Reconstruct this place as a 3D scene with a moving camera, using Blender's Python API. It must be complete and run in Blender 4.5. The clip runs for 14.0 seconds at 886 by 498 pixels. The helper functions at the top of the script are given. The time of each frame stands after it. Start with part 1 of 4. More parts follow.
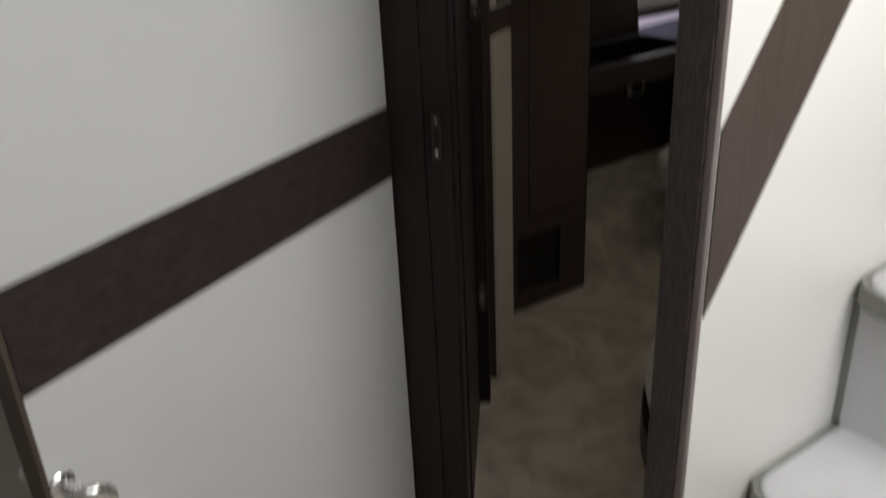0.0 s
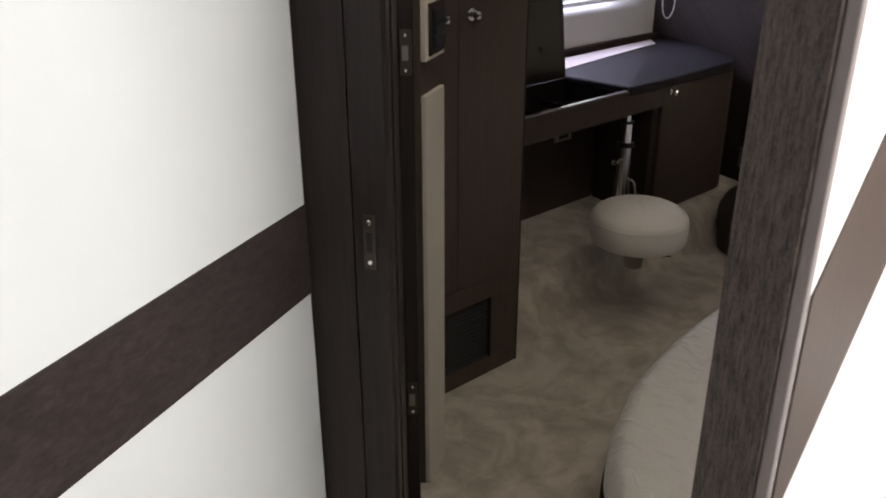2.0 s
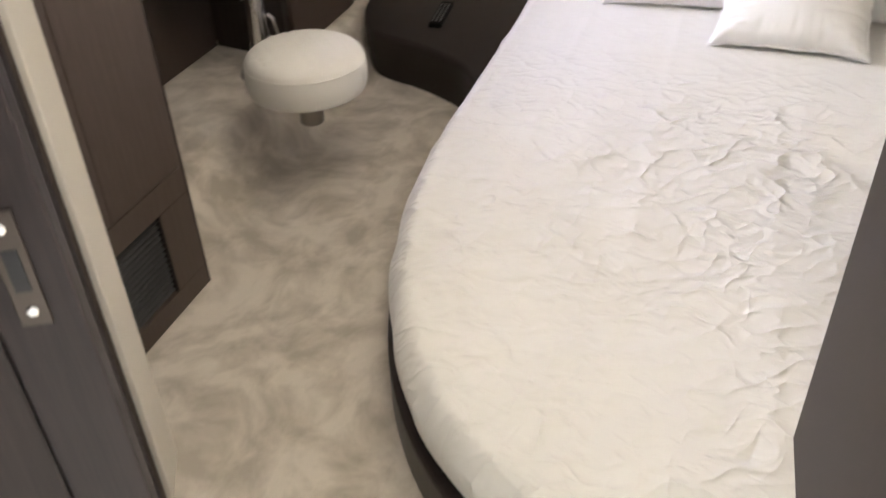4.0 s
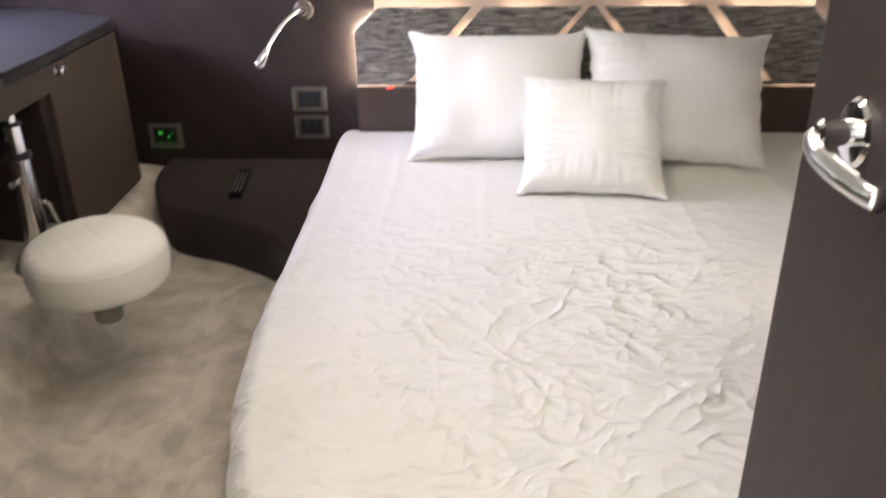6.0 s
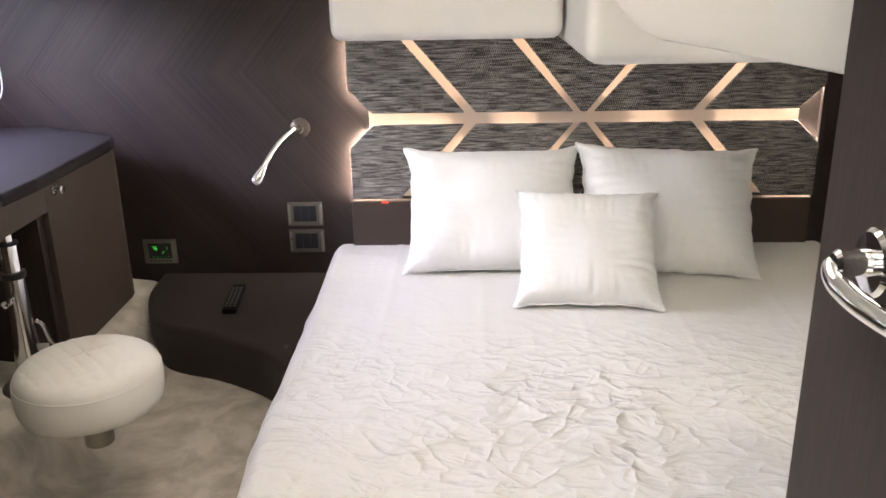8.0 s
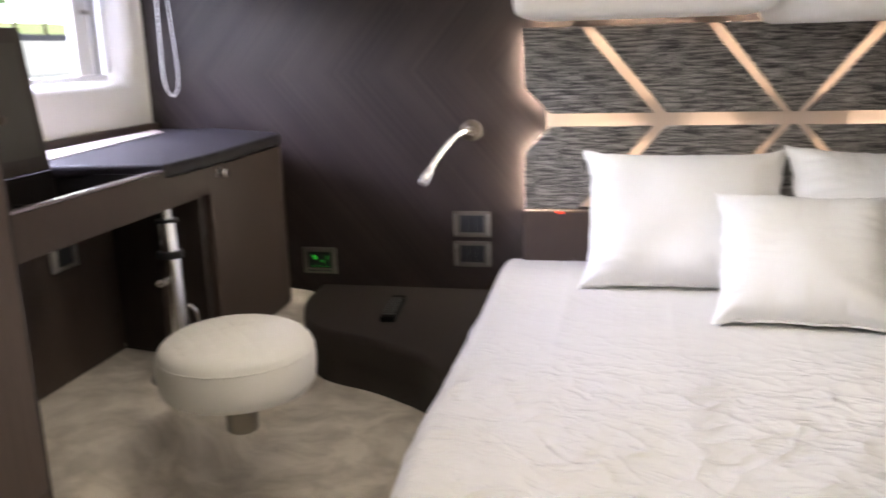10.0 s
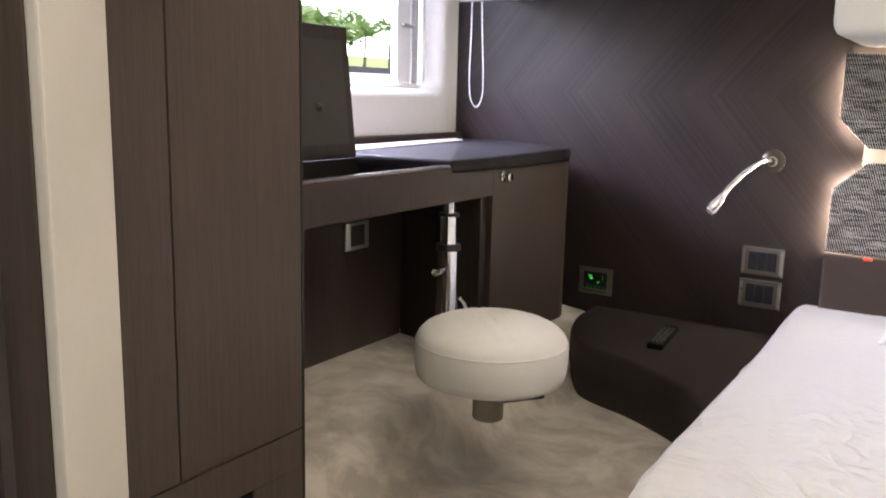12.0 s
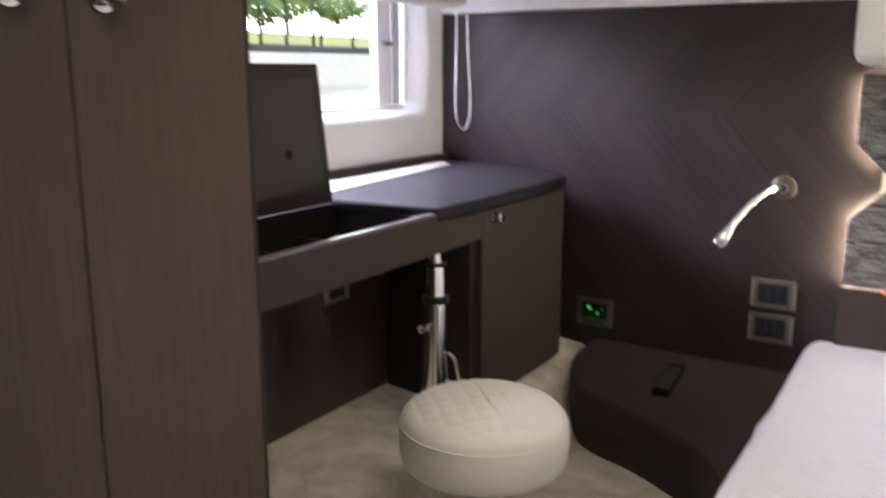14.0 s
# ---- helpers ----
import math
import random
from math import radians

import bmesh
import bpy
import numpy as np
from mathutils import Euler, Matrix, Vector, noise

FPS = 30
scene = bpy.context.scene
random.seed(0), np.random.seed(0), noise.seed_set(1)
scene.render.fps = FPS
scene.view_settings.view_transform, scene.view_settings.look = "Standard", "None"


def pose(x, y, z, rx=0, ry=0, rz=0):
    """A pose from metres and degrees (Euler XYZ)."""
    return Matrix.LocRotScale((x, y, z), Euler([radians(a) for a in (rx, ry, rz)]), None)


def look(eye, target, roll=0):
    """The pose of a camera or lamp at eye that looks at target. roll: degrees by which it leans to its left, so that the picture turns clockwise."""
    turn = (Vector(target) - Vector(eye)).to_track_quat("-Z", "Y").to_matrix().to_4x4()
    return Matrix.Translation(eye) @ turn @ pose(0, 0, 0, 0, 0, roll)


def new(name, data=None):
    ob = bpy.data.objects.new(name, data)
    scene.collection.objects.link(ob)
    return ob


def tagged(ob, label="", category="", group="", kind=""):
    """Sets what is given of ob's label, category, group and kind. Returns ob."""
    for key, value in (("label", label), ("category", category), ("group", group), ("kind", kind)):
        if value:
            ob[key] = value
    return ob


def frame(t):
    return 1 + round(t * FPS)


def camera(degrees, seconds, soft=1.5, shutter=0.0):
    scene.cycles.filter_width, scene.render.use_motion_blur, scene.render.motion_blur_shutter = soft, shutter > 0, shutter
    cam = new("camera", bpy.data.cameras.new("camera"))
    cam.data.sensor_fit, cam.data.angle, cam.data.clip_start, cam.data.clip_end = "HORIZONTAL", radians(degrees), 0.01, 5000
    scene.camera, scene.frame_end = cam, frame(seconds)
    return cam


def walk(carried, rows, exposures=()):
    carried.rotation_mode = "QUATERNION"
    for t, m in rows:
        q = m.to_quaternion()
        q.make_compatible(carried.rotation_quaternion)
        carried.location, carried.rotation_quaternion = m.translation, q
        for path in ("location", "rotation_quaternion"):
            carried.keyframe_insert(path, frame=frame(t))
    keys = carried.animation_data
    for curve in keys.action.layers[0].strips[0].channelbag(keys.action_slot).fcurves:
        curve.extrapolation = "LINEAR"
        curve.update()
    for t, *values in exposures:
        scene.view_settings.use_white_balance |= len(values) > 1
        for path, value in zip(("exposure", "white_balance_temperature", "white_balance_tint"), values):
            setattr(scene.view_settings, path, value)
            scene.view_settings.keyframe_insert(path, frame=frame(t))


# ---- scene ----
cam = camera(55.55, 14.0, soft=1.6, shutter=0.6)
PATH = [
    (0.0, -0.005, -0.198, 1.479, 64.83, 2.52, -34.91),
    (0.5, -0.002, -0.136, 1.542, 72.23, 0.97, -35.16),
    (1.0, 0.042, -0.000, 1.531, 70.07, 0.69, -38.79),
    (1.5, 0.117, 0.076, 1.497, 67.18, 0.83, -39.84),
    (2.0, 0.182, 0.169, 1.488, 65.83, 0.14, -41.52),
    (2.5, 0.260, 0.309, 1.436, 61.87, 0.93, -47.65),
    (2.7, 0.309, 0.360, 1.402, 57.96, 2.58, -51.73),
    (4.8, 0.644, 0.825, 1.263, 56.13, 2.54, -80.75),
    (5.0, 0.671, 0.833, 1.253, 55.50, 3.67, -82.01),
    (5.5, 0.687, 0.833, 1.261, 59.02, 2.46, -84.52),
    (6.0, 0.696, 0.821, 1.282, 63.80, 0.70, -87.66),
    (6.5, 0.693, 0.826, 1.300, 67.10, 0.83, -90.45),
    (7.0, 0.697, 0.816, 1.323, 69.92, 0.63, -89.28),
    (7.2, 0.699, 0.830, 1.318, 70.81, 0.79, -89.56),
    (9.3, 0.818, 0.866, 1.218, 72.06, 0.45, -85.57),
    (9.5, 0.846, 0.883, 1.152, 73.66, 0.57, -85.09),
    (10.0, 0.913, 0.943, 1.010, 76.42, 1.63, -78.07),
    (10.5, 0.938, 0.973, 0.900, 80.69, 2.38, -71.96),
    (11.0, 0.939, 0.942, 0.892, 80.34, 2.23, -68.06),
    (11.5, 0.943, 0.918, 0.883, 79.92, 1.47, -62.63),
    (12.0, 0.932, 0.881, 0.920, 79.40, -1.35, -57.05),
    (12.5, 0.935, 0.857, 0.938, 81.69, -1.98, -57.08),
    (13.0, 1.019, 0.915, 0.962, 81.13, -0.57, -54.78),
    (13.5, 1.083, 0.979, 1.017, 82.05, -1.30, -54.39),
    (14.0, 1.129, 0.987, 1.069, 77.89, -0.07, -57.73),
]
EXPOSURES = [(0.0, -2.75), (0.5, -2.4), (1.0, -2.1), (1.5, -1.95), (2.0, -1.6), (2.5, -0.85), (2.7, -0.6), (4.8, 0.27), (7.0, 0.27), (10.5, 0.17), (12.5, 0.21), (13.5, 0.17), (14.0, -0.08)]
walk(cam, [(t, pose(*p)) for t, *p in PATH], EXPOSURES)

# ---- world and lights ----
world = bpy.data.worlds.new("sky")
scene.world = world
world.use_nodes = True
wn = world.node_tree.nodes
sky = wn.new("ShaderNodeTexSky")
sky.sky_type, sky.sun_disc = "NISHITA", False
sky.dust_density = 2.0
sky.sun_elevation, sky.sun_rotation = radians(58), radians(200)
world.node_tree.links.new(sky.outputs[0], wn["Background"].inputs[0])
wn["Background"].inputs[1].default_value = 0.15

SUN_WAY = Vector((-0.18, -0.50, 0.85))


def lamp(name, kind, m, energy, color=(1, 1, 1), **more):
    data = bpy.data.lights.new(name, kind)
    data.energy, data.color = energy, color
    ob = new(name, data)
    ob.matrix_world = m
    if kind == "AREA":
        data.shape = "RECTANGLE"
        data.size, data.size_y = more["size"]
        data.spread = more.get("spread", radians(180))
    elif kind == "SUN":
        data.angle = more["angle"]
    elif kind == "SPOT":
        data.spot_size, data.spot_blend, data.shadow_soft_size = more["cone"], 0.6, more["size"]
    return ob


lamp("sun", "SUN", look(SUN_WAY * 10, (0, 0, 0)), 5.0, (1, 0.95, 0.88), angle=radians(0.6))
# area lamps standing in for skylight at the cabin window and the companionway
lamp("window_daylight", "AREA", look((3.0, 3.35, 1.80), (2.95, 2.2, 0.75)), 180, (0.74, 0.73, 1.0), size=(1.5, 0.8))
lamp("companionway_daylight", "AREA", look((0.62, -0.55, 2.10), (0.72, 0.44, 0.75)), 90, (0.97, 0.985, 1.0), size=(1.2, 0.9))
# extra lamp hung over the steps to brighten the stair wall
lamp("stair_daylight_fill", "AREA", look((1.12, -0.42, 1.92), (1.08, 0.44, 0.80)), 82, (1.0, 0.985, 0.95), size=(0.55, 0.45))
# unseen lamps added under the ceiling as fill for the cabin
FILL_PANELS = ((2.22, 0.98), (1.22, 1.00))
for (lx, ly), watts in zip(FILL_PANELS, (9.5, 9.0)):
    lamp("added_fill_light", "AREA", pose(lx, ly, 1.872), watts, (1.0, 0.885, 0.735), size=(0.60, 0.60))
# lamp of the downlight, moved inboard and aimed to brighten the pillows
lamp("deck_well_spot", "SPOT", look((2.30, -0.05, 1.158), (3.35, -0.05, 0.36)), 13.0, (1.0, 0.88, 0.74), cone=radians(115), size=0.09)

# ---- materials ----


def material(name):
    m = bpy.data.materials.new(name)
    m.use_nodes = True
    n = m.node_tree.nodes
    return m, n, m.node_tree.links, n["Principled BSDF"]


def coords(n, l, scale=(1, 1, 1), turn=(0, 0, 0), kind="Object"):
    tc, mp = n.new("ShaderNodeTexCoord"), n.new("ShaderNodeMapping")
    l.new(tc.outputs[kind], mp.inputs["Vector"])
    mp.inputs["Scale"].default_value = scale
    mp.inputs["Rotation"].default_value = [radians(a) for a in turn]
    return mp.outputs[0]


def noise_node(n, l, vec, scale, detail=4, rough=0.55):
    t = n.new("ShaderNodeTexNoise")
    t.inputs["Scale"].default_value, t.inputs["Detail"].default_value, t.inputs["Roughness"].default_value = scale, detail, rough
    l.new(vec, t.inputs["Vector"])
    return t.outputs["Fac"]


def ramp(n, l, fac, stops):
    r = n.new("ShaderNodeValToRGB")
    e = r.color_ramp.elements
    while len(e) < len(stops):
        e.new(0.5)
    for k, (p, c) in enumerate(stops):
        e[k].position, e[k].color = p, (*c, 1)
    l.new(fac, r.inputs[0])
    return r.outputs[0]


def math_node(n, l, op, a, b=None):
    t = n.new("ShaderNodeMath")
    t.operation = op
    for k, v in enumerate((a, b)):
        if v is None:
            continue
        if isinstance(v, (int, float)):
            t.inputs[k].default_value = v
        else:
            l.new(v, t.inputs[k])
    return t.outputs[0]


def mix(n, l, fac, a, b, blend="MIX"):
    t = n.new("ShaderNodeMix")
    t.data_type, t.blend_type = "RGBA", blend
    for k, v in ((0, fac), (6, a), (7, b)):
        if isinstance(v, (int, float)):
            t.inputs[k].default_value = v
        elif isinstance(v, tuple):
            t.inputs[k].default_value = (*v, 1)
        else:
            l.new(v, t.inputs[k])
    return t.outputs[2]


def bump(n, l, height, strength, distance, bsdf):
    b = n.new("ShaderNodeBump")
    b.inputs["Strength"].default_value, b.inputs["Distance"].default_value = strength, distance
    l.new(height, b.inputs["Height"])
    l.new(b.outputs[0], bsdf.inputs["Normal"])


def plain(name, color, rough=0.5, metal=0.0, spread=0.06, grain=60.0, depth=0.0004):
    """A painted, moulded or metal surface with faint cloudiness, smudged gloss and fine relief."""
    m, n, l, b = material(name)
    v = coords(n, l)
    big, small = noise_node(n, l, v, 3.0), noise_node(n, l, v, grain, 3)
    lo = tuple(c * (1 - spread) for c in color)
    hi = tuple(min(1, c * (1 + spread)) for c in color)
    col = ramp(n, l, big, [(0.3, lo), (0.7, hi)])
    l.new(col, b.inputs["Base Color"])
    l.new(math_node(n, l, "ADD", math_node(n, l, "MULTIPLY", noise_node(n, l, v, 9.0), 0.16), max(0.02, rough - 0.08)), b.inputs["Roughness"])
    b.inputs["Metallic"].default_value = metal
    if depth:
        bump(n, l, small, 0.4, depth, b)
    return m


def wood(name, dark, light, turn=(0, 0, 0), rough=0.45, fine=1.0, grain=(110, 110, 3.0)):
    """Straight-grained stained veneer, its grain along z before the turn."""
    m, n, l, b = material(name)
    tc = n.new("ShaderNodeTexCoord")
    m1 = n.new("ShaderNodeMapping")
    m1.inputs["Rotation"].default_value = [radians(a) for a in turn]
    l.new(tc.outputs["Object"], m1.inputs[0])
    m2 = n.new("ShaderNodeMapping")
    m2.inputs["Scale"].default_value = grain
    l.new(m1.outputs[0], m2.inputs[0])
    streak = noise_node(n, l, m2.outputs[0], 1.0 * fine, 5, 0.65)
    m3 = n.new("ShaderNodeMapping")
    m3.inputs["Scale"].default_value = tuple(g * 2.7 for g in grain[:2]) + (grain[2] * 6,)
    l.new(m1.outputs[0], m3.inputs[0])
    pore = noise_node(n, l, m3.outputs[0], 1.0, 3, 0.6)
    cloud = noise_node(n, l, tc.outputs["Object"], 2.3, 3)
    f = math_node(n, l, "ADD", math_node(n, l, "MULTIPLY", streak, 0.62), math_node(n, l, "MULTIPLY", pore, 0.38))
    c1 = ramp(n, l, f, [(0.36, dark), (0.66, light)])
    c2 = mix(n, l, math_node(n, l, "MULTIPLY", cloud, 0.35), c1, tuple(c * 0.75 for c in dark), "MIX")
    l.new(c2, b.inputs["Base Color"])
    l.new(math_node(n, l, "ADD", math_node(n, l, "MULTIPLY", f, 0.2), rough - 0.1), b.inputs["Roughness"])
    b.inputs["Specular IOR Level"].default_value = 0.28
    bump(n, l, f, 0.35, 0.0006, b)
    return m


WENGE = wood("wenge veneer", (0.064, 0.048, 0.039), (0.102, 0.077, 0.062))
WENGE_LIGHT = wood("lighter smoked oak veneer", (0.068, 0.050, 0.042), (0.104, 0.078, 0.067), rough=0.5, grain=(230, 230, 7.0))
WENGE_POST = wood("open-grained smoked oak", (0.010, 0.008, 0.008), (0.150, 0.116, 0.104), rough=0.55, grain=(230, 230, 34))
WENGE_BAND = wood("smoked oak band", (0.022, 0.016, 0.0155), (0.058, 0.044, 0.042), (0, 90, 24.5), grain=(90, 90, 5))
WENGE_LEAF = wood("satin smoked oak leaf", (0.030, 0.022, 0.021), (0.060, 0.045, 0.043), rough=0.6, grain=(140, 140, 6.0))
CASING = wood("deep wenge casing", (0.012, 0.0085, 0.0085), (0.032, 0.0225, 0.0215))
DESK_WENGE = wood("red-brown wenge veneer", (0.044, 0.031, 0.026), (0.072, 0.052, 0.043), grain=(230, 230, 7.0))
DARK_EDGE = wood("dark stained edge", (0.018, 0.013, 0.012), (0.04, 0.03, 0.027), rough=0.4)


def chevron(name):
    """Smoked veneer laid in a chevron that meets at a horizontal line, with a silky sheen."""
    m, n, l, b = material(name)
    tc, sep = n.new("ShaderNodeTexCoord"), n.new("ShaderNodeSeparateXYZ")
    l.new(tc.outputs["Object"], sep.inputs[0])
    y, z = sep.outputs[1], sep.outputs[2]
    fold = math_node(n, l, "ABSOLUTE", math_node(n, l, "SUBTRACT", z, 0.93))
    across = math_node(n, l, "SUBTRACT", math_node(n, l, "MULTIPLY", y, 0.76), math_node(n, l, "MULTIPLY", fold, -0.65))
    along = math_node(n, l, "ADD", math_node(n, l, "MULTIPLY", y, 0.65), math_node(n, l, "MULTIPLY", fold, 0.76))
    comb = n.new("ShaderNodeCombineXYZ")
    l.new(math_node(n, l, "MULTIPLY", across, 210.0), comb.inputs[0])
    l.new(math_node(n, l, "MULTIPLY", along, 6.0), comb.inputs[1])
    streak = noise_node(n, l, comb.outputs[0], 1.0, 5, 0.62)
    comb2 = n.new("ShaderNodeCombineXYZ")
    l.new(math_node(n, l, "MULTIPLY", across, 11.0), comb2.inputs[0])
    l.new(math_node(n, l, "MULTIPLY", along, 1.2), comb2.inputs[1])
    slip = noise_node(n, l, comb2.outputs[0], 1.0, 2)
    f = math_node(n, l, "ADD", math_node(n, l, "MULTIPLY", streak, 0.6), math_node(n, l, "MULTIPLY", slip, 0.4))
    l.new(ramp(n, l, f, [(0.35, (0.0155, 0.0110, 0.0112)), (0.67, (0.047, 0.0342, 0.0330))]), b.inputs["Base Color"])
    l.new(math_node(n, l, "ADD", math_node(n, l, "MULTIPLY", f, 0.15), 0.30), b.inputs["Roughness"])
    b.inputs["Specular IOR Level"].default_value = 0.38
    bump(n, l, f, 0.4, 0.0007, b)
    return m


CHEVRON = chevron("chevron smoked veneer")


def carpet_material():
    m, n, l, b = material("taupe velvet carpet")
    v = coords(n, l)
    warp = n.new("ShaderNodeTexNoise")
    warp.inputs["Scale"].default_value = 3.0
    l.new(v, warp.inputs["Vector"])
    va = n.new("ShaderNodeVectorMath")
    va.operation = "SCALE"
    va.inputs["Scale"].default_value = 0.28
    l.new(warp.outputs["Color"], va.inputs[0])
    vb = n.new("ShaderNodeVectorMath")
    l.new(v, vb.inputs[0])
    l.new(va.outputs[0], vb.inputs[1])
    brushed = noise_node(n, l, vb.outputs[0], 9.5, 5, 0.55)
    pile = noise_node(n, l, v, 420.0, 2)
    mid = noise_node(n, l, vb.outputs[0], 22.0, 4)
    base = ramp(n, l, brushed, [(0.36, (0.42, 0.375, 0.308)), (0.47, (0.55, 0.497, 0.418)), (0.60, (0.72, 0.66, 0.57))])
    col = mix(n, l, math_node(n, l, "MULTIPLY", mid, 0.28), base, (0.32, 0.28, 0.228))
    col = mix(n, l, math_node(n, l, "MULTIPLY", pile, 0.3), col, (0.27, 0.235, 0.19))
    l.new(col, b.inputs["Base Color"])
    b.inputs["Roughness"].default_value = 0.95
    b.inputs["Sheen Weight"].default_value = 0.35
    b.inputs["Sheen Roughness"].default_value = 0.5
    h = math_node(n, l, "ADD", math_node(n, l, "MULTIPLY", pile, 0.5), mid)
    bump(n, l, h, 0.5, 0.003, b)
    return m


CARPET = carpet_material()


def cloth(name, color, rough=0.85, weave=700.0, tint=(0.9, 0.88, 0.83)):
    m, n, l, b = material(name)
    v = coords(n, l)
    w = noise_node(n, l, v, weave, 2)
    c = noise_node(n, l, v, 4.0, 4)
    l.new(mix(n, l, math_node(n, l, "MULTIPLY", c, 0.3), color, tuple(a * t for a, t in zip(color, tint))), b.inputs["Base Color"])
    b.inputs["Roughness"].default_value = rough
    b.inputs["Sheen Weight"].default_value = 0.15
    crease = noise_node(n, l, v, 26.0, 5, 0.6)
    h = math_node(n, l, "ADD", math_node(n, l, "MULTIPLY", w, 0.12), crease)
    bump(n, l, h, 0.35, 0.004, b)
    return m



def crumpled(name, color):
    """Slept-on cotton: straight sharp creases that meet at angles, over a fine weave."""
    m, n, l, b = material(name)
    v = coords(n, l)
    c = noise_node(n, l, v, 4.0, 4)
    l.new(mix(n, l, math_node(n, l, "MULTIPLY", c, 0.3), color, tuple(a * t for a, t in zip(color, (0.9, 0.88, 0.83)))), b.inputs["Base Color"])
    b.inputs["Roughness"].default_value = 0.85
    b.inputs["Sheen Weight"].default_value = 0.15
    warp = n.new("ShaderNodeTexNoise")
    warp.inputs["Scale"].default_value, warp.inputs["Detail"].default_value = 5.0, 3
    l.new(v, warp.inputs["Vector"])
    bent = n.new("ShaderNodeVectorMath")
    bent.operation = "MULTIPLY_ADD"
    l.new(warp.outputs["Color"], bent.inputs[0])
    bent.inputs[1].default_value = (0.11, 0.11, 0.0)
    l.new(v, bent.inputs[2])
    sep = n.new("ShaderNodeSeparateXYZ")
    l.new(v, sep.inputs[0])
    rng = n.new("ShaderNodeMapRange")
    for k, q in zip((1, 2, 3, 4), (3.05, 2.70, 0.12, 1.0)):
        rng.inputs[k].default_value = q
    l.new(sep.outputs[0], rng.inputs[0])
    total = None
    for turn, scale, weight in ((62, (5.0, 11.0), 1.0), (-48, (5.5, 12.0), 0.9), (88, (8.0, 17.0), 0.7), (20, (8.0, 18.0), 0.45), (-75, (13.0, 28.0), 0.35)):
        turned = n.new("ShaderNodeMapping")
        turned.inputs["Rotation"].default_value = (0, 0, radians(turn))
        l.new(bent.outputs[0], turned.inputs[0])
        mp = n.new("ShaderNodeMapping")
        mp.inputs["Scale"].default_value = (scale[0], scale[1], 0.0)
        l.new(turned.outputs[0], mp.inputs[0])
        keep = ramp(n, l, noise_node(n, l, v, 3.0 + scale[0] * 0.6, 2), [(0.34, (0.50, 0.50, 0.50)), (0.60, (1, 1, 1))])
        swell = noise_node(n, l, mp.outputs[0], 1.0, 1, 0.4)
        ridge = math_node(n, l, "SUBTRACT", 1.0, math_node(n, l, "MULTIPLY", math_node(n, l, "ABSOLUTE", math_node(n, l, "SUBTRACT", swell, 0.5)), 6.5))
        ridge = math_node(n, l, "POWER", math_node(n, l, "MAXIMUM", ridge, 0.0), 1.6)
        h = math_node(n, l, "MULTIPLY", math_node(n, l, "MULTIPLY", ridge, weight), keep)
        total = h if total is None else math_node(n, l, "ADD", total, h)
    lines = noise_node(n, l, coords(n, l, (1.2, 34.0, 1)), 1.0, 2)
    total = math_node(n, l, "ADD", math_node(n, l, "MULTIPLY", total, rng.outputs[0]), math_node(n, l, "MULTIPLY", lines, 0.25))
    total = math_node(n, l, "ADD", total, math_node(n, l, "MULTIPLY", noise_node(n, l, v, 700.0, 2), 0.02))
    bump(n, l, total, 0.95, 0.0060, b)
    return m


SHEET = crumpled("white cotton sheet", (0.76, 0.745, 0.705))
PILLOW = cloth("white cotton satin", (0.88, 0.875, 0.86), 0.7)
BLIND = cloth("oatmeal linen blind", (0.60, 0.56, 0.50), 0.9, 400.0)


def woven():
    m, n, l, b = material("charcoal woven panel fabric")
    long_threads = noise_node(n, l, coords(n, l, (20, 13, 170)), 1.0, 2, 0.6)
    fine = noise_node(n, l, coords(n, l, (120, 130, 420)), 1.0, 2)
    rib = n.new("ShaderNodeTexWave")
    rib.inputs["Scale"].default_value, rib.inputs["Distortion"].default_value = 1.0, 1.5
    l.new(coords(n, l, (0, 60, 26), (38, 0, 0)), rib.inputs["Vector"])
    rib.bands_direction = "Y"
    f = math_node(n, l, "ADD", math_node(n, l, "MULTIPLY", long_threads, 0.58), math_node(n, l, "MULTIPLY", fine, 0.24))
    f = math_node(n, l, "ADD", f, math_node(n, l, "MULTIPLY", rib.outputs["Fac"], 0.18))
    l.new(ramp(n, l, f, [(0.42, (0.016, 0.014, 0.014)), (0.50, (0.11, 0.10, 0.093)), (0.60, (0.44, 0.41, 0.375))]), b.inputs["Base Color"])
    b.inputs["Roughness"].default_value = 0.8
    bump(n, l, f, 0.7, 0.002, b)
    return m


WOVEN = woven()
BACKING = plain("satin bronze laminate", (0.62, 0.50, 0.42), 0.6, spread=0.04)


def leather(name, color, quilt=0.0):
    m, n, l, b = material(name)
    v = coords(n, l)
    vor = n.new("ShaderNodeTexVoronoi")
    vor.inputs["Scale"].default_value = 260.0
    l.new(v, vor.inputs["Vector"])
    c = noise_node(n, l, v, 7.0, 4)
    l.new(mix(n, l, c, color, tuple(a * 0.86 for a in color)), b.inputs["Base Color"])
    b.inputs["Roughness"].default_value = 0.55
    b.inputs["Specular IOR Level"].default_value = 0.2
    bump(n, l, vor.outputs["Distance"], 0.25, 0.0006, b)
    return m


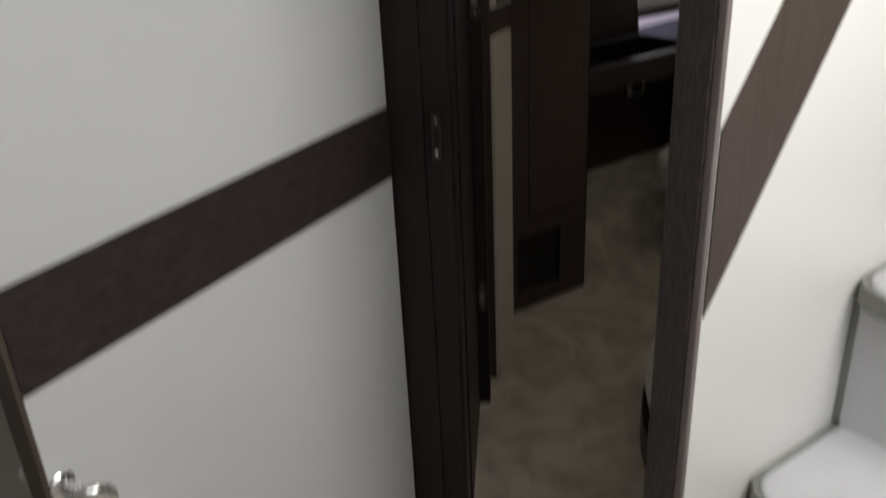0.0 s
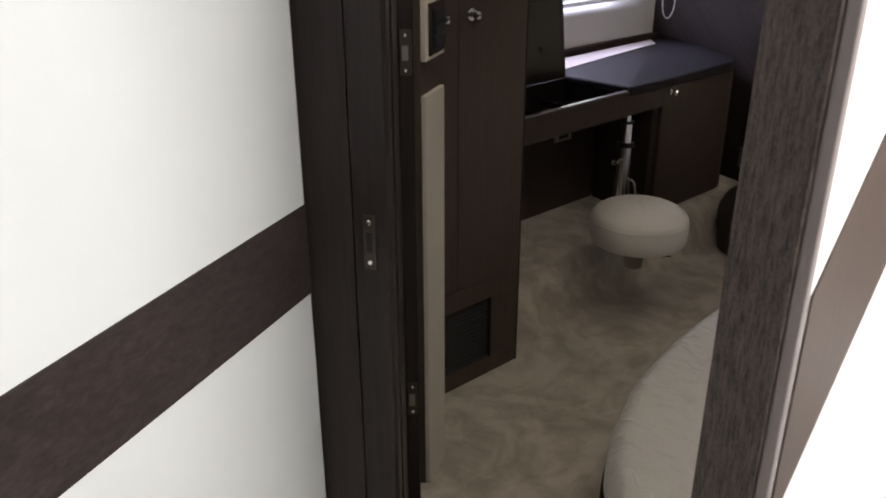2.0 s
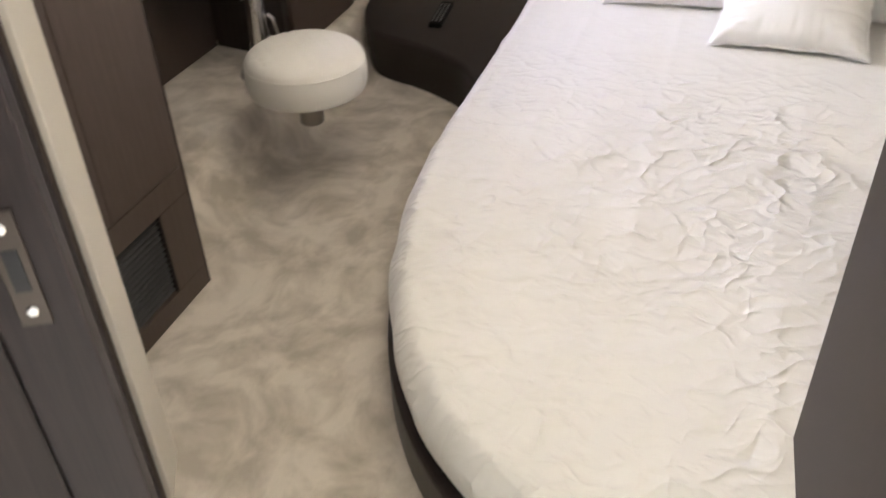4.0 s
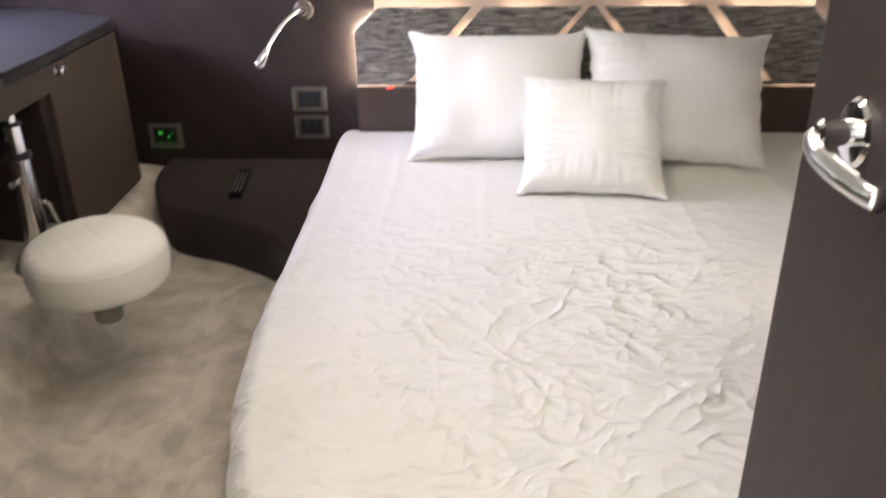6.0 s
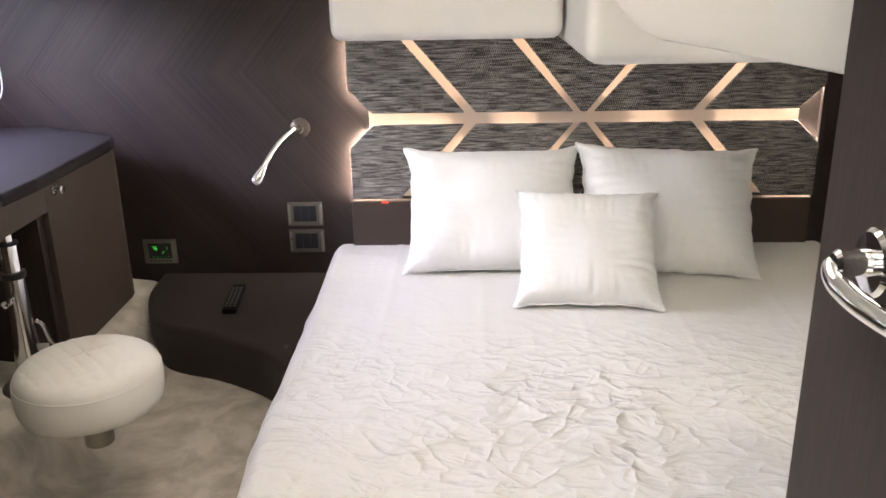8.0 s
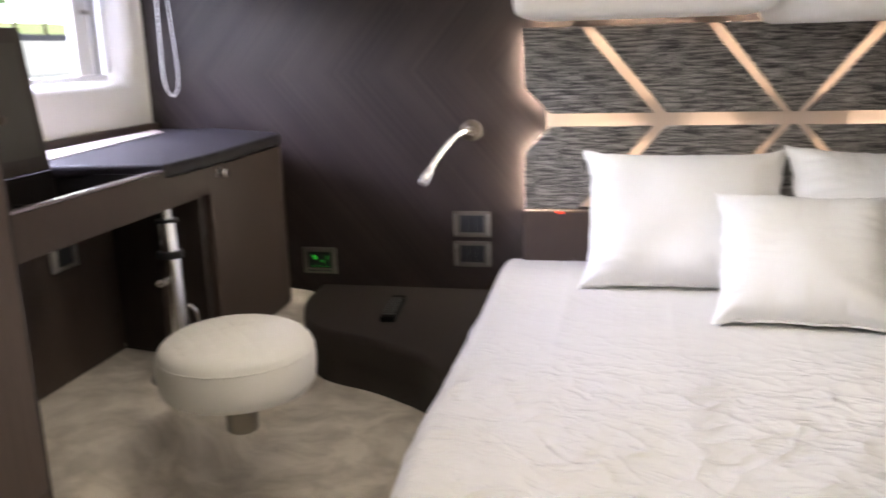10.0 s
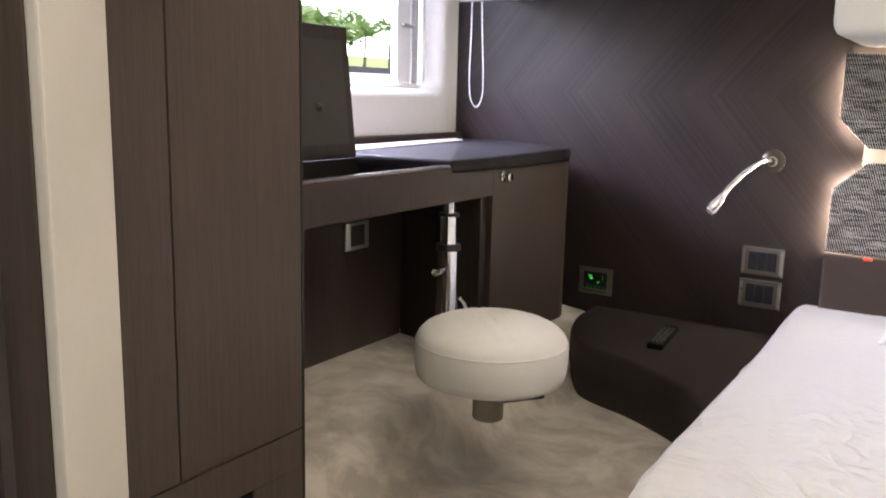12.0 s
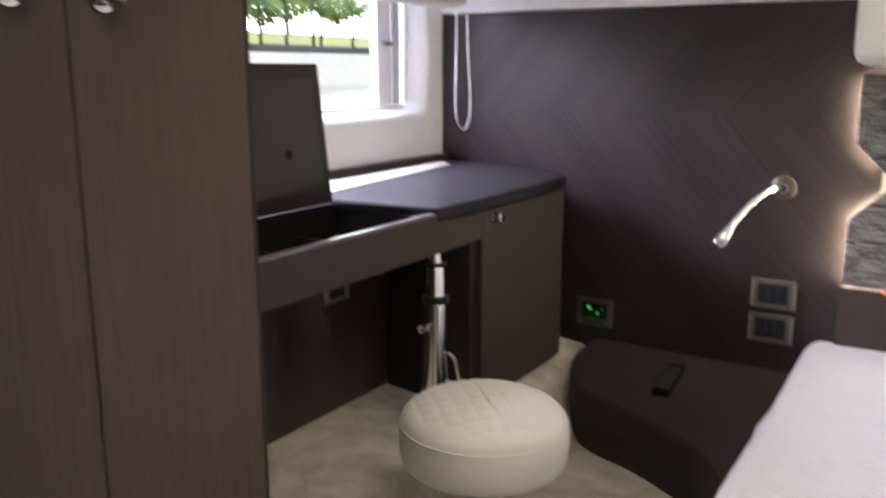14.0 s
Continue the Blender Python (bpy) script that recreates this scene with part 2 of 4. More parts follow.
CREAM_LEATHER = leather("cream leather", (0.89, 0.865, 0.81))
BLACK_LEATHER = leather("black-brown leather", (0.017, 0.0145, 0.018))
STAND_LEATHER = leather("dark brown leatherette", (0.036, 0.029, 0.027))
PANEL_LEATHER = leather("brown padded leather", (0.075, 0.055, 0.047))
CREAM_WALL = plain("cream vinyl lining", (0.66, 0.61, 0.53), 0.6, spread=0.05)
WHITE_PAINT = plain("white moulded headlining", (0.80, 0.79, 0.77), 0.5, spread=0.02)
WHITE_GEL = plain("white gelcoat", (0.84, 0.83, 0.80), 0.32, spread=0.02)
WHITE_DOOR = plain("satin white laminate", (0.66, 0.665, 0.66), 0.42, spread=0.03)
STAIR_CARPET = plain("pale grey step carpet", (0.60, 0.60, 0.62), 0.95, spread=0.14, grain=300.0, depth=0.002)
STAIR_TRIM = plain("grey rubber step trim", (0.22, 0.22, 0.20), 0.7)
CHROME = plain("polished chrome", (0.86, 0.86, 0.87), 0.1, 1.0, 0.02, depth=0)
EDGE_PALE = plain("pale mauve edge lipping", (0.19, 0.16, 0.155), 0.5)
# base colour lightened to hold the window's reflection
EDGE_HIGHLIGHT = plain("lacquered edge with painted highlight", (0.20, 0.17, 0.19), 0.2)
KERB = plain("dark wet kerb stone", (0.06, 0.06, 0.075), 0.7, spread=0.2)
STEEL = plain("brushed nickel", (0.55, 0.53, 0.49), 0.3, 1.0)
BRONZE = plain("burnished nickel plate", (0.30, 0.28, 0.25), 0.4, 1.0)
DARK_METAL = plain("dark bronze plate", (0.10, 0.085, 0.075), 0.4, 1.0)
BLACK = plain("black plastic", (0.007, 0.007, 0.008), 0.45)
SWITCH_GREY = plain("anthracite switch plastic", (0.014, 0.015, 0.019), 0.5)
REMOTE_BLACK = plain("matt black plastic", (0.004, 0.004, 0.004), 0.75)
REMOTE_BLACK.node_tree.nodes["Principled BSDF"].inputs["Specular IOR Level"].default_value = 0.12
RUBBER = plain("dark rubber key", (0.075, 0.075, 0.078), 0.6)
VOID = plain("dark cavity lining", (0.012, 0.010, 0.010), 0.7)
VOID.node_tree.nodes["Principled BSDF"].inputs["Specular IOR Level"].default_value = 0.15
# pale lining greyed so that its colour holds the lobby's shade
SHADED_LOBBY = plain("shaded lobby lining", (0.55, 0.54, 0.52), 0.6)
FRAME_ALU = plain("white powder-coated frame", (0.80, 0.80, 0.80), 0.35)
GREY_FRAME = plain("grey anodised frame", (0.50, 0.51, 0.52), 0.4, 0.3)
CORD = plain("white bead cord", (0.80, 0.80, 0.79), 0.4)


def glow(name, color, strength):
    m, n, l, b = material(name)
    b.inputs["Base Color"].default_value = (*color, 1)
    b.inputs["Emission Color"].default_value = (*color, 1)
    b.inputs["Emission Strength"].default_value = strength
    return m


LED = glow("warm led strip", (1.0, 0.81, 0.63), 8.0)
LED_TAPE = glow("warm led tape", (1.0, 0.80, 0.60), 85.0)
EDGE_TAPE = glow("bright warm led tape", (1.0, 0.90, 0.70), 290.0)
LED_GREEN = glow("green display digits", (0.10, 1.0, 0.12), 0.42)
LED_RED = glow("red pilot light", (1.0, 0.05, 0.02), 1.0)
SPOT_GLOW = glow("downlight lens", (1.0, 0.88, 0.70), 8.0)


def glass_material():
    m, n, l, b = material("clear window glass")
    b.inputs["Base Color"].default_value = (0.95, 0.97, 0.97, 1)
    b.inputs["Roughness"].default_value = 0.02
    b.inputs["Transmission Weight"].default_value = 1.0
    b.inputs["IOR"].default_value = 1.05
    return m


GLASS = glass_material()

# ---- mesh helpers ----


def part(name, bm, mat, parent=None, label="", smooth=False):
    me = bpy.data.meshes.new(name)
    bm.normal_update()
    bm.to_mesh(me)
    bm.free()
    for m in mat if isinstance(mat, (list, tuple)) else [mat]:
        me.materials.append(m)
    if smooth:
        me.shade_smooth() if smooth is True else me.set_sharp_from_angle(angle=smooth)
        if smooth is not True:
            for p in me.polygons:
                p.use_smooth = True
    ob = new(name, me)
    if parent:
        ob.parent = parent
    if label:
        ob["label"] = label
    return ob


def thing(name, label, category, group="", kind=""):
    return tagged(new(name), label, category, group, kind)


def box(x0, x1, y0, y1, z0, z1, bevel=0.0, bm=None, seg=2):
    bm = bm or bmesh.new()
    r = bmesh.ops.create_cube(bm, size=1)
    for v in r["verts"]:
        v.co = Vector((x0 + (v.co.x + 0.5) * (x1 - x0), y0 + (v.co.y + 0.5) * (y1 - y0), z0 + (v.co.z + 0.5) * (z1 - z0)))
    if bevel:
        ed = list({e for v in r["verts"] for e in v.link_edges})
        bmesh.ops.bevel(bm, geom=ed, offset=bevel, segments=seg, profile=0.6, affect="EDGES")
    return bm


def prism(poly, z0, z1, bevel=0.0, bm=None, seg=2, top_only=False):
    """An upright prism over a plan outline."""
    bm = bm or bmesh.new()
    lo = [bm.verts.new((x, y, z0)) for x, y in poly]
    hi = [bm.verts.new((x, y, z1)) for x, y in poly]
    n = len(poly)
    bm.faces.new(lo[::-1])
    top = bm.faces.new(hi)
    for k in range(n):
        bm.faces.new((lo[k], lo[(k + 1) % n], hi[(k + 1) % n], hi[k]))
    bmesh.ops.recalc_face_normals(bm, faces=bm.faces[:])
    if bevel:
        ed = list(top.edges) if top_only else list(bm.edges)
        bmesh.ops.bevel(bm, geom=ed, offset=bevel, segments=seg, profile=0.6, affect="EDGES")
    return bm


def slab(poly, depth, m, bevel=0.0, bm=None):
    """A plate: outline in the local x-y plane, thick towards local +z, laid by the pose m."""
    own = prism(poly, 0, depth, bevel)
    own.transform(m)
    if bm is None:
        return own
    me = bpy.data.meshes.new("tmp")
    own.to_mesh(me)
    own.free()
    bm.from_mesh(me)
    bpy.data.meshes.remove(me)
    return bm


def lathe(profile, seg=32, m=None):
    """A turned body from (radius, height) pairs."""
    bm = bmesh.new()
    rings = []
    for r, z in profile:
        rings.append([bm.verts.new((r * math.cos(2 * math.pi * k / seg), r * math.sin(2 * math.pi * k / seg), z)) for k in range(seg)])
    for a, b in zip(rings, rings[1:]):
        for k in range(seg):
            bm.faces.new((a[k], a[(k + 1) % seg], b[(k + 1) % seg], b[k]))
    bm.faces.new(rings[0][::-1])
    bm.faces.new(rings[-1])
    bmesh.ops.recalc_face_normals(bm, faces=bm.faces[:])
    if m is not None:
        bm.transform(m)
    return bm


def tube(points, radius, seg=12, bm=None):
    """A round bar along points; radius may be a list."""
    bm = bm or bmesh.new()
    pts = [Vector(p) for p in points]
    rad = radius if isinstance(radius, (list, tuple)) else [radius] * len(pts)
    rings, side = [], None
    for k, p in enumerate(pts):
        d = (pts[min(k + 1, len(pts) - 1)] - pts[max(k - 1, 0)]).normalized()
        if side is None:
            side = d.orthogonal().normalized()
        side = (side - d * side.dot(d)).normalized()
        up = d.cross(side)
        rings.append([bm.verts.new(p + (side * math.cos(a) + up * math.sin(a)) * rad[k]) for a in (2 * math.pi * j / seg for j in range(seg))])
    for a, b in zip(rings, rings[1:]):
        for k in range(seg):
            bm.faces.new((a[k], a[(k + 1) % seg], b[(k + 1) % seg], b[k]))
    bm.faces.new(rings[0][::-1])
    bm.faces.new(rings[-1])
    bmesh.ops.recalc_face_normals(bm, faces=bm.faces[:])
    return bm


def spline(points, n=10):
    """Points along a smooth curve through the given ones."""
    p = [Vector(q) for q in points]
    p = [p[0] * 2 - p[1]] + p + [p[-1] * 2 - p[-2]]
    out = []
    for k in range(1, len(p) - 2):
        for j in range(n):
            t = j / n
            a, b, c, d = p[k - 1:k + 3]
            out.append(0.5 * (2 * b + (c - a) * t + (2 * a - 5 * b + 4 * c - d) * t * t + (3 * b - a - 3 * c + d) * t ** 3))
    out.append(p[-2])
    return out


def structure(name, bm, mat, label, category, smooth=False):
    return tagged(part(name, bm, mat, smooth=smooth), label, category, kind="structure")


def along(a, b, z=0.0):
    """The pose of an upright wall plane: local x runs from a to b, local y up, local z out to the right of that way."""
    d = Vector((b[0] - a[0], b[1] - a[1], 0)).normalized()
    m = Matrix((d, Vector((0, 0, 1)), d.cross(Vector((0, 0, 1))))).transposed().to_4x4()
    m.translation = (a[0], a[1], z)
    return m


CABIN_H = 1.90

# ---- structure: the cabin ----


def floor_height(y):
    if y < 1.86:
        return 0.0
    if y < 2.06:
        t = (y - 1.86) / 0.20
        return 0.155 * t * t * (3 - 2 * t)
    return 0.155 + 0.028 * min(1, (y - 2.06) / 0.285)


def build_floor():
    bm = bmesh.new()
    xs = [-1.3 + 0.2 * k for k in range(26)]
    ys = [-1.3 + 0.2 * k for k in range(16)] + [1.8 + 0.02 * k for k in range(44)]
    grid = [[bm.verts.new((x, y, floor_height(y) if x > 1.6 else 0.0)) for y in ys] for x in xs]
    for a, b in zip(grid, grid[1:]):
        for k in range(len(ys) - 1):
            bm.faces.new((a[k], b[k], b[k + 1], a[k + 1]))
    structure("floor", bm, CARPET, "taupe velvet carpet with brushed patches, rising at the hull side", "floor", True)
    structure("subfloor", box(-1.3, 3.9, -1.3, 2.8, -0.12, -0.03), VOID, "dark boards under the carpet", "floor")


build_floor()

# headboard wall with veneer up to the white lining
structure("wall_head", box(3.743, 3.86, -0.9, 2.80, -0.03, 1.255), CHEVRON, "dark smoked veneer wall laid in chevrons", "wall")
structure("wall_head_top", box(3.735, 3.86, -0.9, 2.80, 1.258, 2.0, 0.006), WHITE_PAINT, "white moulded lining above the veneer wall", "wall")


def build_window_wall():
    """The hull side: a white moulding with a rounded window opening."""
    x0, x1, z0, z1, r = 2.15, 3.635, 0.925, 1.42, 0.05
    bm = bmesh.new()
    hole = []
    for cx, cz, a0 in ((x1 - r, z1 - r, 0), (x0 + r, z1 - r, 90), (x0 + r, z0 + r, 180), (x1 - r, z0 + r, 270)):
        for k in range(6):
            a = radians(a0 + 90 * k / 5)
            hole.append((cx + r * math.cos(a), cz + r * math.sin(a)))
    rings = []
    for y, grow in ((2.640, 0.030), (2.652, 0.010), (2.675, 0.0), (2.80, -0.012)):
        rings.append([bm.verts.new((cx + (grow if cx > (x0 + x1) / 2 else -grow), y, cz + (grow if cz > (z0 + z1) / 2 else -grow))) for cx, cz in hole])
    n = len(hole)
    for a, b in zip(rings, rings[1:]):
        for k in range(n):
            bm.faces.new((a[k], a[(k + 1) % n], b[(k + 1) % n], b[k]))
    X0, X1, Z0, Z1 = 1.2, 3.743, 0.0, 2.0
    for ring, y in ((rings[0], 2.64), (rings[-1], 2.80)):
        cor = [bm.verts.new((x, y, z)) for x, z in ((X1, Z1), (X0, Z1), (X0, Z0), (X1, Z0))]
        for q in range(4):
            seg = [ring[(q * 6 + k)] for k in range(6)]
            for k in range(5):
                bm.faces.new((cor[q], seg[k], seg[k + 1]))
            bm.faces.new((cor[q], seg[5], ring[((q + 1) * 6) % n], cor[(q + 1) % 4]))
    bmesh.ops.recalc_face_normals(bm, faces=bm.faces[:])
    structure("wall_window", bm, WHITE_GEL, "white moulded hull lining round the window", "wall", radians(40))
    win = thing("window_1", "fixed cabin window in a white frame", "window", kind="structure")
    fr = bmesh.new()
    box(x0 - 0.02, x0 + 0.03, 2.715, 2.755, z0 - 0.01, z1 + 0.01, 0.006, fr)
    box(x1 - 0.018, x1 + 0.02, 2.715, 2.755, z0 - 0.01, z1 + 0.01, 0.006, fr)
    box(x0 + 0.03, x1 - 0.018, 2.717, 2.753, z0 - 0.01, z0 + 0.022, 0.006, fr)
    box(x0 + 0.03, x1 - 0.018, 2.717, 2.753, z1 - 0.022, z1 + 0.01, 0.006, fr)
    part("window_frame", fr, FRAME_ALU, win)
    part("mullion", box(3.462, 3.545, 2.722, 2.752, z0 + 0.022, z1 - 0.022, 0.004), FRAME_ALU, win)
    part("sliding_rail", box(3.556, 3.602, 2.726, 2.748, z0 + 0.022, z1 - 0.022, 0.004), GREY_FRAME, win)
    part("latch", box(3.49, 3.55, 2.712, 2.724, 1.145, 1.16, 0.003), STEEL, win)
    for a, b in ((x0 + 0.03, 3.462), (3.545, 3.556)):
        p = part("pane", box(a, b, 2.735, 2.739, z0 + 0.022, z1 - 0.022), GLASS, win)
        p.visible_shadow = False


build_window_wall()

# the wall that runs slantwise from the door to the wardrobe
DA, DB, DC = (0.924, 1.123), (1.332, 1.543), (1.440, 1.603)
structure("wall_slant", prism([(0.924, 1.123), (1.300, 1.581), (1.332, 1.543), (1.440, 1.603), (1.495, 1.80), (1.495, 1.95), (1.30, 1.95), (0.924, 1.30)], -0.03, CABIN_H), WENGE, "dark veneered wall beside the wardrobe", "wall")
skin_m = along(DA, (1.300, 1.581))
# added thin slab, darker than the wall's own wenge, over its door end
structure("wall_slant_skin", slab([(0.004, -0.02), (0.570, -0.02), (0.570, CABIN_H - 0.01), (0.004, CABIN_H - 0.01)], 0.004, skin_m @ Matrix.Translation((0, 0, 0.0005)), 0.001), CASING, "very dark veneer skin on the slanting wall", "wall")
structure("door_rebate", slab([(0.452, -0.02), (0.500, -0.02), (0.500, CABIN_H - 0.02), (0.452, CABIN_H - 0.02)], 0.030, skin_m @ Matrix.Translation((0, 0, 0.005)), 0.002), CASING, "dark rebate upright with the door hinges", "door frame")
part_m = along(DB, DC)
W2 = math.dist(DB, DC)
lin = thing("wall_lining", "cream vinyl panel let into the dark wall", "wall panel", kind="structure")
part("panel", slab([(0.002, 0.0), (W2 - 0.001, 0.0), (W2 - 0.001, 1.045), (0.002, 1.045)], 0.012, part_m, 0.003), CREAM_WALL, lin)


def build_upper_panel():
    t = thing("wall_lining_upper", "cream vinyl panel above the dark strip of the slanting wall", "wall panel", kind="structure")
    part("panel", slab([(0.002, 1.118), (W2 - 0.001, 1.118), (W2 - 0.001, 1.86), (0.002, 1.86)], 0.012, part_m, 0.003), CREAM_WALL, t)
    c = thing("control_plate", "dark control plate on the cream wall panel", "control panel")
    m = part_m @ Matrix.Translation((0, 0, 0.0122))
    part("rim", slab([(0.018, 1.128), (W2 - 0.008, 1.128), (W2 - 0.008, 1.238), (0.018, 1.238)], 0.005, m, 0.003), DARK_METAL, c, "dark bronze rim")
    part("face", slab([(0.030, 1.140), (W2 - 0.020, 1.140), (W2 - 0.020, 1.226), (0.030, 1.226)], 0.003, m @ Matrix.Translation((0, 0, 0.0051)), 0.001), BLACK, c)
    for k in range(3):
        part("rocker", slab([(0.034, 1.144 + 0.027 * k), (W2 - 0.024, 1.144 + 0.027 * k), (W2 - 0.024, 1.167 + 0.027 * k), (0.034, 1.167 + 0.027 * k)], 0.003, m @ Matrix.Translation((0, 0, 0.0082)), 0.001), SWITCH_GREY, c)


build_upper_panel()

# closing walls and ceilings
structure("wall_side", box(1.55, 3.743, -0.90, -0.80, -0.03, CABIN_H), WENGE_LIGHT, "dark veneered side wall", "wall")
structure("wall_stair_back", box(1.525, 1.55, -0.80, 0.4425, 0.42, CABIN_H), WENGE_LIGHT, "dark panel behind the stairs", "wall")
structure("ceiling", prism([(0.86, 0.4555), (1.525, 0.4555), (1.525, -0.9), (3.86, -0.9), (3.86, 2.80), (0.86, 2.80)], CABIN_H + 0.004, CABIN_H + 0.06), WHITE_PAINT, "white cabin headlining", "ceiling")
structure("wall_behind_wardrobe", box(0.86, 1.30, 1.952, 2.80, -0.03, CABIN_H), WENGE, "dark wall closing the cabin corner", "wall")

# white boxed-in deck above the bed
structure("deck_box", prism([(3.235, 0.56), (3.235, 1.245), (3.735, 1.245), (3.735, 0.56)], 1.075, CABIN_H, 0.045, seg=4), WHITE_PAINT, "white boxed-in deck beam above the headboard", "ceiling", radians(35))
structure("deck_well", prism([(2.82, 0.552), (3.735, 0.552), (3.735, -0.80), (2.82, -0.80)], 1.045, CABIN_H, 0.05, seg=4), WHITE_PAINT, "white underside of the deck well above the bed", "ceiling", radians(35))
WELL_M = along((1.638, 0.429), (2.149, 0.541))
structure("stair_underside", slab([(0.0, CABIN_H), (0.0, 1.17), (0.50, 1.168), (0.59, 1.178), (0.69, 1.213), (0.77, 1.275), (0.86, 1.38), (1.0, CABIN_H)], 1.15, WELL_M, 0.025), WHITE_PAINT, "white moulded underside of the stairs above the bed", "ceiling", radians(40))

structure("deck_beam", prism([(1.44, 0.50), (1.62, 1.10), (1.88, 1.96), (2.05, 1.96), (1.79, 1.10), (1.61, 0.50)], 1.30, CABIN_H, 0.03, seg=3), WHITE_PAINT, "white moulded deck beam inside the door", "ceiling", radians(35))

# ---- structure: door, lobby and stairs ----
LOBBY_H = 2.15


def build_doorway():
    fr = thing("door_frame", "dark smoked oak door frame, its lock strike on one jamb", "door frame", kind="structure")
    part("post", prism([(0.834, 0.4560), (0.905, 0.4560), (0.905, 0.530), (0.857, 0.531)], -0.02, CABIN_H, 0.003), WENGE_POST, fr)
    part("edge_strip", box(0.838, 0.8475, 0.4425, 0.4555, -0.02, CABIN_H, 0.002), EDGE_PALE, fr, "pale metal edge strip")
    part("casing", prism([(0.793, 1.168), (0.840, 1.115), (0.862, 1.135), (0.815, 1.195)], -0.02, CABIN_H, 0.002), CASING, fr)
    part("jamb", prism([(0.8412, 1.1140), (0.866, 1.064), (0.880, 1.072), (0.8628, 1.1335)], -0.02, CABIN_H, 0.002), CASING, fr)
    part("stop", prism([(0.8815, 1.074), (0.922, 1.119), (0.922, 1.19), (0.870, 1.19), (0.862, 1.134)], -0.02, CABIN_H, 0.002), DARK_EDGE, fr)
    part("lintel", box(0.80, 0.903, 0.539, 1.055, CABIN_H - 0.06, CABIN_H, 0.003), WENGE, fr)
    m = along((0.843, 1.109), (0.866, 1.064))
    st = part("strike_plate", slab([(0.011, 0.946), (0.031, 0.946), (0.031, 1.034), (0.011, 1.034)], 0.0018, m, 0.0006), DARK_METAL, fr, "nickel strike plate with two screws")
    for z in (0.958, 1.022):
        part("screw", lathe([(0.0042, 0), (0.0042, 0.0030), (0.0028, 0.0038)], 12, m @ Matrix.Translation((0.021, z, 0))), CHROME, st)
    part("latch_hole", slab([(0.016, 0.974), (0.026, 0.974), (0.026, 1.006), (0.016, 1.006)], 0.0005, m @ Matrix.Translation((0, 0, 0.002))), BLACK, st)


build_doorway()


def build_hinge(z):
    foot = skin_m @ Vector((0.4518, 0, 0.005))
    out = skin_m.to_3x3() @ Vector((0, 0, 1))
    m = along((foot.x, foot.y), (foot.x + out.x, foot.y + out.y))
    t = thing("hinge", "small dark nickel hinge plate on the door rebate", "hinge", "door hinges")
    own = slab([(0.003, z - 0.045), (0.023, z - 0.045), (0.027, z - 0.04), (0.027, z + 0.04), (0.023, z + 0.045), (0.003, z + 0.045)], 0.004, m, 0.0008)
    part("plate", own, DARK_METAL, t)
    part("tongue", slab([(0.007, z - 0.014), (0.020, z - 0.014), (0.020, z + 0.014), (0.007, z + 0.014)], 0.012, m, 0.001), BRONZE, t)
    for dz in (-0.034, 0.034):
        part("screw", lathe([(0.004, 0), (0.004, 0.0055), (0.002, 0.006)], 12, m @ Matrix.Translation((0.014, z + dz, 0))), CHROME, t)


for hz in (1.165, 0.36):
    build_hinge(hz)


def lever_handle(parent, m):
    """A chrome lever bowed out from a small rose; local z away from the door, local x the way of the lever."""
    h = part("door_handle", lathe([(0.019, 0), (0.019, 0.004), (0.016, 0.007), (0.0105, 0.008), (0.0095, 0.032), (0.0105, 0.036), (0.008, 0.039)], 28, m), CHROME, parent, "polished chrome lever handle", radians(40))
    pts = spline([(-0.008, -0.001, 0.030), (0.004, 0.0, 0.042), (0.020, -0.006, 0.048), (0.033, -0.022, 0.046), (0.038, -0.044, 0.040), (0.030, -0.064, 0.034)], 6)
    bm = tube(pts, [0.0075 + 0.0025 * math.sin(math.pi * k / (len(pts) - 1)) for k in range(len(pts))], 14)
    bm.transform(m)
    part("lever", bm, CHROME, h, smooth=True)
    return h


def build_cabin_door():
    t = thing("door_1", "open dark smoked oak cabin door with chrome lever", "door", kind="structure")
    part("leaf", box(0.912, 1.560, 0.4575, 0.4775, 0.02, CABIN_H - 0.07, 0.0015), WENGE_LEAF, t)
    h = part("door_handle", lathe([(0.032, 0), (0.032, 0.005), (0.028, 0.009), (0.013, 0.010), (0.0115, 0.030), (0.0125, 0.036), (0.009, 0.040)], 32, Matrix.Translation((1.437, 0.4775, 1.037)) @ pose(0, 0, 0, -90)), CHROME, t, "polished chrome lever handle", radians(40))
    pts = spline([(1.440, 0.506, 1.036), (1.445, 0.514, 1.031), (1.427, 0.517, 1.023), (1.394, 0.512, 1.016), (1.360, 0.502, 1.012), (1.337, 0.496, 1.012)], 7)
    part("lever", tube(pts, [0.0075 + 0.0032 * min(1.0, k / 16) for k in range(len(pts))], 18), CHROME, h, smooth=True)


build_cabin_door()


